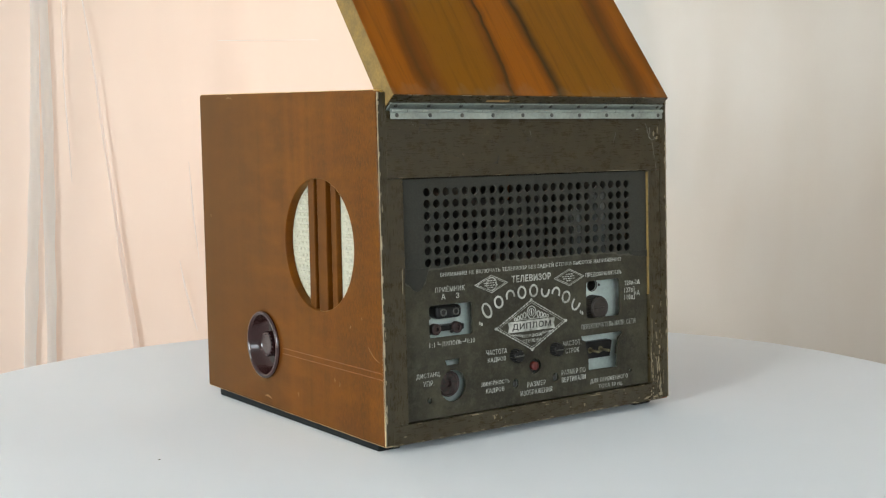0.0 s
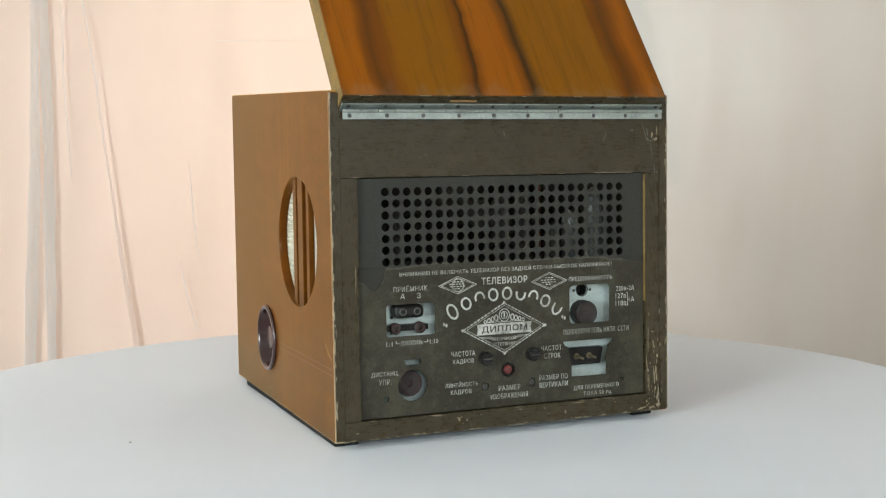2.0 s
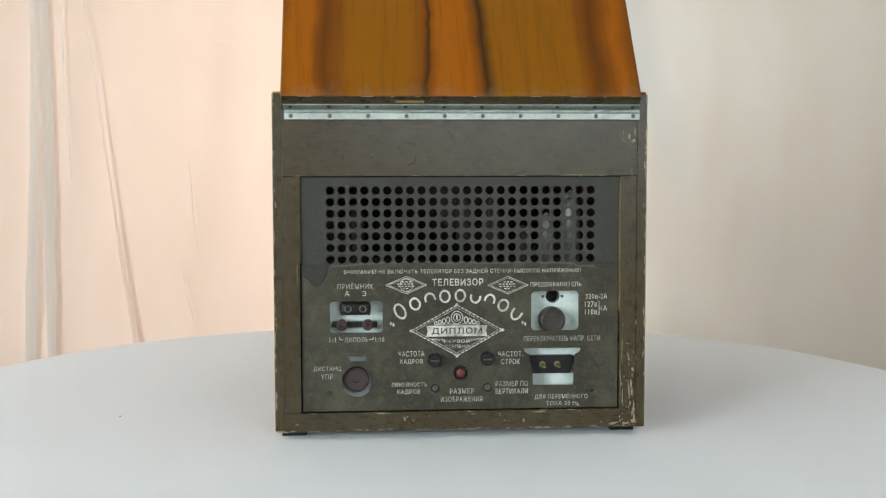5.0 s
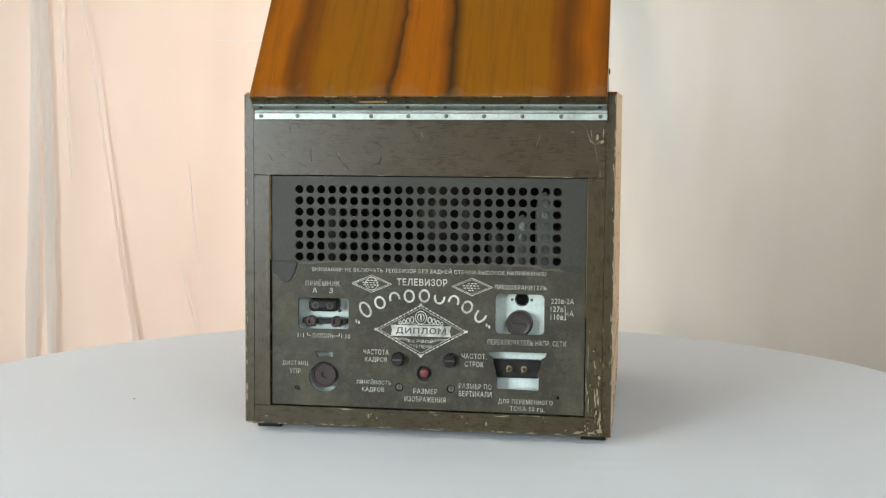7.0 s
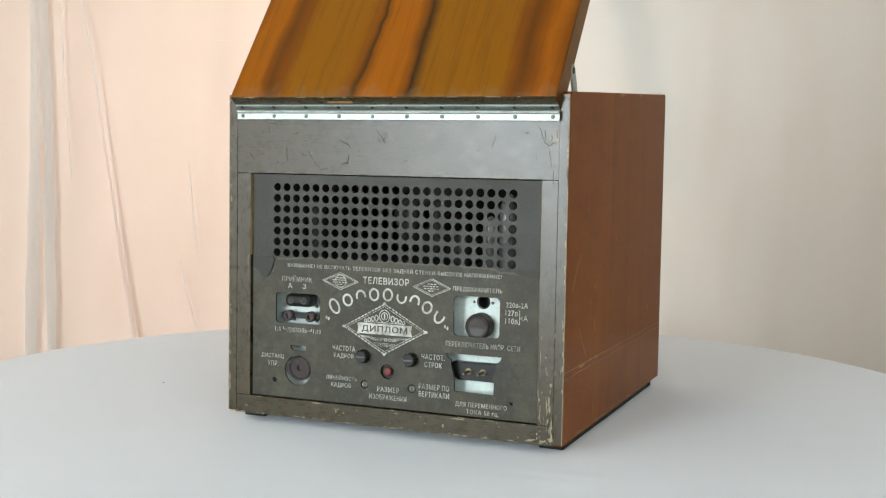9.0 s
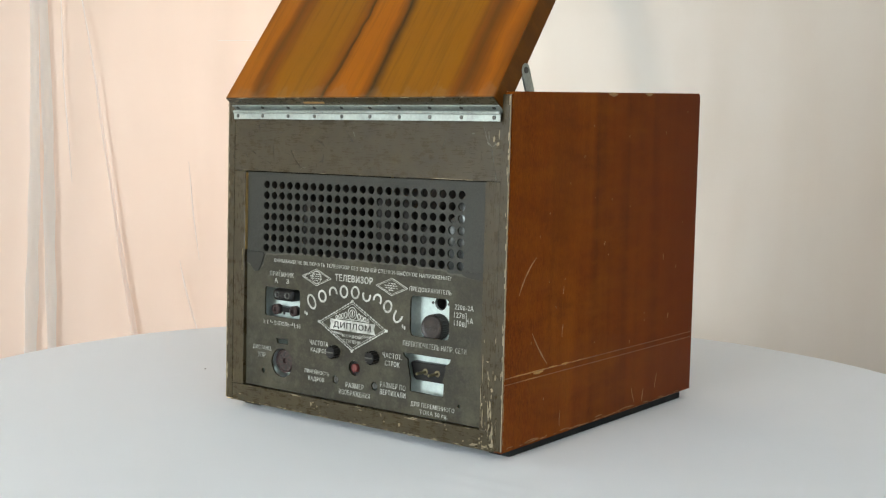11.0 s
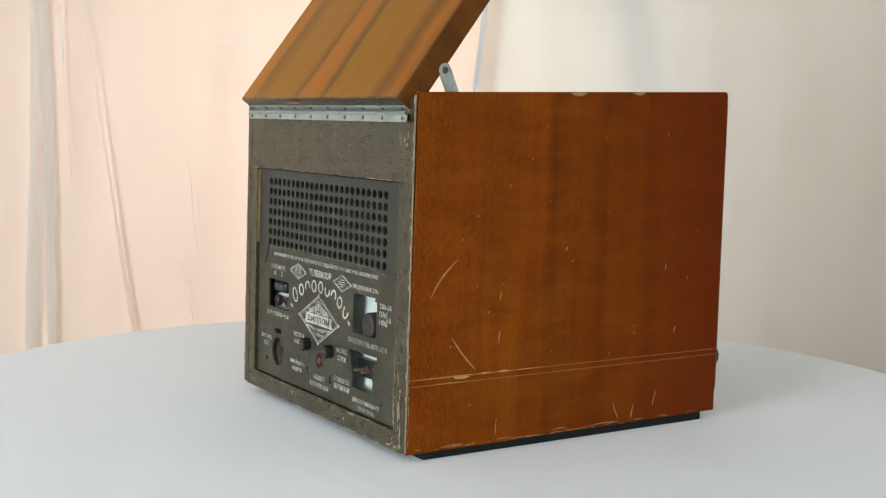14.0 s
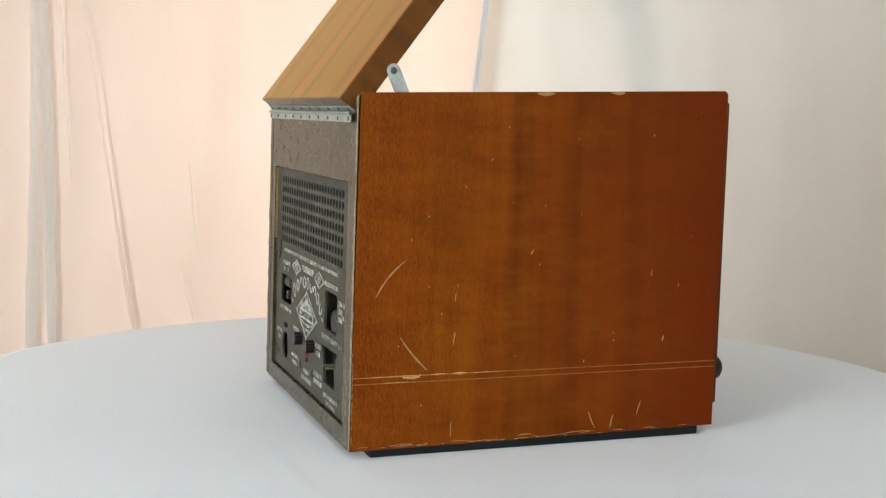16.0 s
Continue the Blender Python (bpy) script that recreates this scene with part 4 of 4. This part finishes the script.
# raised lid: own slope, hinged along the back edge
lid = part("lid", box(-0.2256, 0.2256, 0.0, 0.49, -0.0310, 0.0, 0.0012), M_LID, TV, "raised lid of glossy orange-brown veneer with dark streaks")
lid.matrix_basis = pose(0, -0.0147, 0.4247, 53.2)
part("lid_end", box(-0.2252, 0.2252, -0.0010, 0.0, -0.0300, -0.0008), M_PAINT, lid, "dark painted end of the lid")
part("lid_edge", box(-0.2264, -0.2256, 0.0, 0.489, -0.0302, -0.0012), M_RAW, lid, "bare yellowish wood edge of the lid")
part("lid_edge", box(0.2256, 0.2264, 0.0, 0.489, -0.0302, -0.0012), M_SLAT, lid, "dark varnished edge of the lid")

# piano hinge
hinge = part("piano_hinge", shear(standing([[(-0.2225, 0.3955), (0.2270, 0.3955), (0.2270, 0.4045), (-0.2225, 0.4045)]], 0.0016, -0.0060, 0.0003)), M_STEEL, TV, "long dull zinc piano hinge with screws")
leaf = box(-0.2240, 0.2262, -0.0028, -0.0011, -0.0290, -0.0145, 0.0003, 1)
lf = part("hinge_leaf", leaf, M_STEEL, hinge)
lf.matrix_basis = pose(0, -0.0147, 0.4247, 53.2)
for i in range(20):
    x0 = -0.2225 + 0.4495 * i / 20
    bm = lathe([(0.0024, 0.0002), (0.0024, 0.0221), (0, 0.0222)], 12, 'x')
    part("knuckle", moved(bm, x0 + 0.0223, -0.0020, 0.4056), M_STEEL, hinge)
screw_low = mesh_of("screw", lathe([(0.0026, -0.0005), (0.0026, 0.0004), (0.0018, 0.0010), (0, 0.0011)], 12), M_SCREW)
for i in range(10):
    x = -0.2140 + 0.4325 * i / 9
    s = part("screw", screw_low, None, hinge)
    s.matrix_basis = pose(x, -0.0062 - 0.001 + 0.012 * 0.4, 0.4000)
    s = part("screw", screw_low, None, hinge)
    s.matrix_basis = pose(0, -0.0147, 0.4247, 53.2) @ pose(x - 0.001, -0.0028, -0.0185)

# lid stay
bm = sheet([[(0.0085 * math.cos(radians(a)), 0.0085 * math.sin(radians(a))) for a in range(0, 181, 15)] + [(-0.0075, -0.16), (0.0075, -0.16)]], 0.0022)
bm.transform(Matrix(((0, 0, 1, 0), (1, 0, 0, 0), (0, 1, 0, 0), (0, 0, 0, 1))))
stay = part("lid_stay", bm, M_STEEL, TV, "flat grey metal lid stay")
stay.matrix_basis = pose(0.2243, 0.0505, 0.4580, 24)
part("rivet", moved(lathe([(0.0042, 0.0), (0.0036, 0.0014), (0.0015, 0.0018), (0, 0.0012)], 16, 'x'), 0, 0, 0), M_SCREW, stay)
stay.children[0].matrix_basis = pose(0.0024, 0, 0, 0, 0, 180)

# scrapes and nicks in the veneer of the right side
def scrape(points, width, holder, material=M_PALE, x=HW):
    """A shallow pale scrape on a side, along (y, z) points, tapering to its ends."""
    bm = bmesh.new()
    s = 1 if x > 0 else -1
    rows = []
    for i, (y, z) in enumerate(points):
        a, b = points[max(0, i - 1)], points[min(len(points) - 1, i + 1)]
        d = Vector((b[0] - a[0], b[1] - a[1])).normalized()
        w = width * (0.25 + 0.75 * math.sin(math.pi * (i + 0.3) / (len(points) - 0.4))) * random.uniform(0.7, 1.2)
        rows.append([bm.verts.new((x + s * e, y - d.y * w * k, z + d.x * w * k)) for k, e in ((-0.5, 0.0), (0, 0.0004), (0.5, 0.0))])
    for p, q in zip(rows, rows[1:]):
        for k in (0, 1):
            bm.faces.new((p[k], q[k], q[k + 1], p[k + 1]))
    bmesh.ops.recalc_face_normals(bm, faces=bm.faces)
    return part("scrape", bm, material, holder, "pale scratch in the varnish")


def curve_points(a, b, bow, count=12):
    d = Vector((b[0] - a[0], b[1] - a[1]))
    p = Vector((-d.y, d.x))
    return [(a[0] + d.x * t + p.x * bow * math.sin(math.pi * t), a[1] + d.y * t + p.y * bow * math.sin(math.pi * t)) for t in [i / (count - 1) for i in range(count)]]


random.seed(5)
scrape(curve_points((0.0665, 0.2310), (0.0302, 0.1872), -0.06), 0.0022, side_r)
scrape(curve_points((0.0613, 0.1376), (0.0968, 0.0955), -0.03), 0.0026, side_r)
for y0, y1, z, w in ((0.004, 0.060, 0.0891, 0.0010), (0.042, 0.098, 0.0891, 0.0016), (0.066, 0.088, 0.0872, 0.0030), (0.098, 0.124, 0.0893, 0.0014), (0.130, 0.150, 0.0893, 0.0020), (0.150, 0.205, 0.0892, 0.0010), (0.030, 0.090, 0.0814, 0.0010)):
    scrape(curve_points((y0, z), (y1, z + 0.0002), 0.0, 14), w * 1.5, side_r, M_YELLOW)
for y, z, dy, dz, w in ((0.0948, 0.2832, 0.0012, 0.002, 0.0025), (0.132, 0.180, 0.001, 0.010, 0.0022), (0.131, 0.125, 0.002, 0.016, 0.0024), (0.232, 0.236, 0.003, 0.006, 0.0030),
                        (0.243, 0.222, 0.002, 0.002, 0.0018), (0.404, 0.205, 0.001, 0.009, 0.002), (0.424, 0.118, 0.002, 0.008, 0.003), (0.352, 0.121, 0.001, 0.003, 0.002), (0.39, 0.02, 0.006, 0.02, 0.002),
                        (0.330, 0.008, -0.010, 0.022, 0.0022), (0.352, 0.006, 0.004, 0.018, 0.0030), (0.13, 0.01, 0.001, 0.02, 0.002), (0.205, 0.300, 0.001, 0.001, 0.0014), (0.175, 0.352, 0.002, 0.004, 0.0012),
                        (0.31, 0.095, 0.001, 0.004, 0.002), (0.22, 0.005, 0.02, 0.001, 0.002), (0.05, 0.003, 0.03, 0.001, 0.0018), (0.28, 0.003, 0.05, 0.001, 0.002), (0.445, 0.19, 0.0, 0.005, 0.0015), (0.30, 0.285, 0.0, 0.002, 0.0015), (0.09, 0.05, 0.001, 0.003, 0.002)):
    scrape(curve_points((y, z), (y + dy, z + dz), 0.03, 5), w * 0.7, side_r)
for y, z, w in ((0.245, Z_BACK + 0.0035, 0.012), (0.345, Z_BACK + 0.0072, 0.010)):
    scrape(curve_points((y - w, z + 0.0025), (y + w, z + 0.0028), -0.04, 8), 0.0046, side_r)
# worn lower and back edges of the right side
for k in range(34):
    y, w = random.uniform(0.01, 0.49), random.uniform(0.0005, 0.0014)
    z = random.uniform(0.0005, 0.0035)
    scrape(curve_points((y, z), (y + random.uniform(0.003, 0.02), z + random.uniform(-0.0005, 0.0012)), 0.02, 5), w, side_r)
for k in range(26):
    z, w = random.uniform(0.005, 0.41), random.uniform(0.0005, 0.0016)
    scrape(curve_points((0.0022, z), (0.0026, z + random.uniform(0.003, 0.014)), 0.02, 5), w, side_r)
for k in range(14):
    y, z = random.uniform(0.02, 0.48), random.uniform(0.01, 0.42)
    scrape(curve_points((y, z), (y + random.uniform(-0.001, 0.001), z + random.uniform(0.0012, 0.004)), 0.02, 4), random.uniform(0.0008, 0.0016), side_r)
# nicks of the left side
for y, z, dy, dz, w in ((0.19, 0.30, 0.0, 0.003, 0.0018), (0.075, 0.140, 0.004, -0.004, 0.0016), (0.05, 0.150, 0.0, 0.003, 0.002), (0.12, 0.062, 0.001, 0.006, 0.002), (0.108, 0.058, 0.0, 0.006, 0.002),
                        (0.22, 0.028, 0.001, 0.006, 0.002), (0.30, 0.012, 0.02, 0.002, 0.003), (0.485, 0.262, 0.001, 0.004, 0.002), (0.40, Z_FRONT - 0.012, 0.02, 0.002, 0.0014), (0.035, 0.118, -0.025, -0.016, 0.0012)):
    scrape(curve_points((y, z), (y + dy, z + dz), 0.1, 6), w, side_l, x=-HW)

# chips of bare wood along the painted back frame
random.seed(11)


def chip(x, z, w, h, y=-0.0004, thick=0.0005, material=None):
    n = 9
    bm = shear(standing([[(x + w * math.cos(2 * math.pi * i / n) * random.uniform(0.5, 1.1), z + h * math.sin(2 * math.pi * i / n) * random.uniform(0.5, 1.1)) for i in range(n)]], thick, y))
    if material:
        return part("paint_blister", bm, material, TV, "raised blister in the dark paint")
    return part("paint_chip", bm, M_CORE, TV, "chip of bare wood in the dark paint")


for x, z, w, h in ((0.2235, 0.0065, 0.0050, 0.0035), (0.213, 0.004, 0.006, 0.0016), (0.2268, 0.090, 0.0013, 0.005), (0.222, 0.074, 0.0018, 0.004), (0.2215, 0.045, 0.0013, 0.007), (0.219, 0.030, 0.0016, 0.004),
                   (-0.073, 0.014, 0.0016, 0.003), (-0.062, 0.012, 0.001, 0.0022), (0.08, 0.010, 0.0018, 0.0028), 
                   (0.1, 0.0205, 0.012, 0.0006), (-0.1, 0.0215, 0.010, 0.0006), (0.215, 0.375, 0.0022, 0.004), (0.221, 0.369, 0.0026, 0.003), (0.2225, 0.38, 0.001, 0.006),
                   (-0.205, 0.325, 0.006, 0.0006), (0.15, 0.3252, 0.03, 0.0005), (0.209, 0.04, 0.0006, 0.012), (0.208, 0.10, 0.0005, 0.02), (-0.2085, 0.2, 0.0005, 0.02)):
    chip(x, z, w, h)
for x, z, w, h in ((-0.012, 0.374, 0.006, 0.009), (-0.016, 0.368, 0.003, 0.006), (-0.11, 0.352, 0.007, 0.004), (-0.073, 0.334, 0.004, 0.006), (0.026, 0.391, 0.004, 0.003), (-0.185, 0.391, 0.010, 0.003), (-0.140, 0.365, 0.005, 0.003),
                   (-0.195, 0.350, 0.004, 0.006), (-0.16, 0.338, 0.006, 0.002), (0.12, 0.350, 0.002, 0.008), (0.196, 0.352, 0.002, 0.007), (0.06, 0.338, 0.005, 0.0015), (-0.215, 0.22, 0.003, 0.006), (0.217, 0.16, 0.002, 0.012)):
    chip(x, z, w, h, -0.0002, 0.0004, M_PAINT)
for k in range(16):
    chip(random.uniform(0.2065, 0.2250), random.uniform(0.005, 0.17), random.uniform(0.0003, 0.0008), random.uniform(0.001, 0.004))
for k in range(22):
    chip(random.uniform(0.2050, 0.2255), random.uniform(0.001, 0.034), random.uniform(0.0003, 0.0010), random.uniform(0.0005, 0.0026))
for k in range(14):
    chip(random.uniform(-0.21, 0.21), random.uniform(0.003, 0.021), random.uniform(0.0005, 0.002), random.uniform(0.0003, 0.0009))
# ragged wear along the lower edge, the corner posts and the opening
for k in range(46):
    chip(random.uniform(-0.225, 0.232), random.uniform(-0.0008, 0.0012), random.uniform(0.0010, 0.0060), random.uniform(0.0004, 0.0011))
for k in range(20):
    chip(random.choice((-1, 1)) * random.uniform(0.2345, 0.2372), random.uniform(0.002, 0.40), random.uniform(0.0004, 0.0012), random.uniform(0.002, 0.007), -0.0010)
for k in range(16):
    chip(random.uniform(-0.20, 0.20), random.choice((0.0226, 0.3250)), random.uniform(0.002, 0.008), random.uniform(0.0003, 0.0006))
for x, z, w, h in ((0.2240, 0.0250, 0.0012, 0.0090), (0.2200, 0.0560, 0.0014, 0.0070), (0.2290, 0.0300, 0.0016, 0.0110), (0.2150, 0.1080, 0.0020, 0.0012), (0.2260, 0.1350, 0.0008, 0.0050), (-0.2100, 0.0090, 0.0030, 0.0010), (0.0150, 0.0190, 0.0040, 0.0008)):
    chip(x, z, w, h)
part("paint_chip", moved(box(-0.018, 0.018, 0, 0.0008, -0.0018, 0.0018, 0.0003), -0.066, 0, 0), M_PALE, lid, "chip in the lid's dark end").matrix_basis = pose(0, -0.0018, -0.010)
for k in range(22):
    w = random.uniform(0.002, 0.010)
    part("worn_spot", box(-w, w, -0.0004, 0.0003, -0.0004, 0.0005, 0.0002, 1), M_CORE, lid, "pale wear on the lid's lower edge").matrix_basis = pose(random.uniform(-0.215, 0.215), -0.0008, random.choice((-0.0006, -0.0298)))
for s in (-1, 1):
    for k in range(14):
        z = random.uniform(0.01, 0.42)
        part("paint_chip", shear(box(min(s * (HW - 0.0018), s * HW * 1.0008), max(s * (HW - 0.0018), s * HW * 1.0008), -0.0018, 0.0, z, z + random.uniform(0.002, 0.012), 0.0003, 1)), M_CORE, TV, "worn pale corner of the side panel")

# scratches and gouges in the paint of the top rail and stiles
def scuff(points, width, material=M_DARK, label="dark scratch in the paint"):
    """A thin jagged scratch along (x, z) points on the painted back."""
    bm = bmesh.new()
    rows = []
    for i, (x, z) in enumerate(points):
        a, b = points[max(0, i - 1)], points[min(len(points) - 1, i + 1)]
        d = Vector((b[0] - a[0], b[1] - a[1])).normalized()
        w = width * (0.2 + 0.8 * math.sin(math.pi * (i + 0.3) / (len(points) - 0.4))) * random.uniform(0.4, 1.3)
        rows.append([bm.verts.new((x - d.y * w * k, y, z + d.x * w * k)) for k, y in ((-0.5, -0.0001), (0, -0.0005), (0.5, -0.0001))])
    for p, q in zip(rows, rows[1:]):
        for k in (0, 1):
            bm.faces.new((p[k], q[k], q[k + 1], p[k + 1]))
    bmesh.ops.recalc_face_normals(bm, faces=bm.faces)
    return part("paint_scratch", shear(bm), material, TV, label)


for x, z, dx, dz, w in ((-0.178, 0.388, 0.001, -0.010, 0.0012), (-0.176, 0.390, 0.014, 0.001, 0.0012), (-0.168, 0.390, 0.004, -0.006, 0.0009), (-0.140, 0.377, 0.008, 0.002, 0.0010),
                        (-0.122, 0.376, 0.008, -0.001, 0.0008), (-0.129, 0.352, 0.010, -0.004, 0.0010), (-0.117, 0.355, 0.006, -0.012, 0.0011), (-0.108, 0.341, 0.008, -0.009, 0.0007),
                        (-0.071, 0.370, 0.012, -0.008, 0.0012), (-0.060, 0.366, 0.004, -0.006, 0.0008), (-0.068, 0.338, 0.009, 0.004, 0.0022), (-0.060, 0.338, 0.002, 0.012, 0.0016),
                        (-0.020, 0.384, 0.012, -0.014, 0.0010), (-0.012, 0.372, 0.006, -0.006, 0.0020), (-0.205, 0.350, 0.005, -0.008, 0.0008), (-0.190, 0.352, 0.006, -0.004, 0.0007),
                        (-0.150, 0.360, 0.001, -0.018, 0.0006), (-0.165, 0.340, 0.010, -0.005, 0.0007), (0.120, 0.359, 0.002, -0.001, 0.0018), (0.020, 0.344, 0.005, 0.001, 0.0010)):
    mid = (x + dx * 0.5 + random.uniform(-0.001, 0.001), z + dz * 0.5 + random.uniform(-0.001, 0.001))
    scuff([(x, z), (x + dx * 0.25, z + dz * 0.3), mid, (x + dx * 0.75, z + dz * 0.7), (x + dx, z + dz)], w)
for x, z, dx, dz, w in ((0.199, 0.390, 0.008, -0.020, 0.0012), (0.207, 0.384, 0.001, -0.012, 0.0016), (0.206, 0.371, 0.006, -0.005, 0.0020), (0.212, 0.366, 0.010, 0.004, 0.0016), (0.212, 0.364, 0.004, -0.022, 0.0008),
                        (0.182, 0.380, 0.005, 0.002, 0.0014), (0.144, 0.378, -0.004, -0.014, 0.0009), (-0.006, 0.381, 0.003, -0.008, 0.0016), (-0.100, 0.330, 0.012, 0.003, 0.0007), (0.2185, 0.336, 0.001, -0.016, 0.0012),
                        (0.2165, 0.060, 0.0015, -0.024, 0.0020), (0.2150, 0.095, 0.003, -0.010, 0.0018), (0.2060, 0.080, 0.0005, -0.040, 0.0010), (0.2225, 0.024, 0.002, -0.018, 0.0030), (0.190, 0.003, 0.014, 0.0015, 0.0040)):
    scuff([(x + dx * k / 5 + random.uniform(-0.0007, 0.0007), z + dz * k / 5 + random.uniform(-0.0007, 0.0007)) for k in range(6)], w, M_CORE if z < 0.1 else M_SCUFF, "pale scratch in the dark paint")

# specks on the cloth
for x, y in ((-0.441, -0.067),):
    sp = part("speck", lathe([(0.0014, 0.0), (0.0011, 0.0007), (0, 0.001)], 8, 'z'), M_SCREW, CLOTH, "tiny dark speck")
    sp.matrix_basis = pose(x, y, 0.0008)


# ---------- what moves: the table turns and carries the set with it ----------
def turn(t):
    """Degrees of the table's turn."""
    u = (t - 8) / 8
    return ((((-2.516 * u + 2.309) * u + 6.103) * u - 3.961) * u - 56.098) * u - 16.088


def motions():
    times = [0.5 * k for k in range(33)]
    for thing, rest in ((TABLE, TABLE_REST), (CLOTH, TABLE_REST), (TV, TV_REST)):
        walk(thing, [(t, pose(0, 0, LIFT, 0, 0, turn(t)) @ rest) for t in times])


motions()
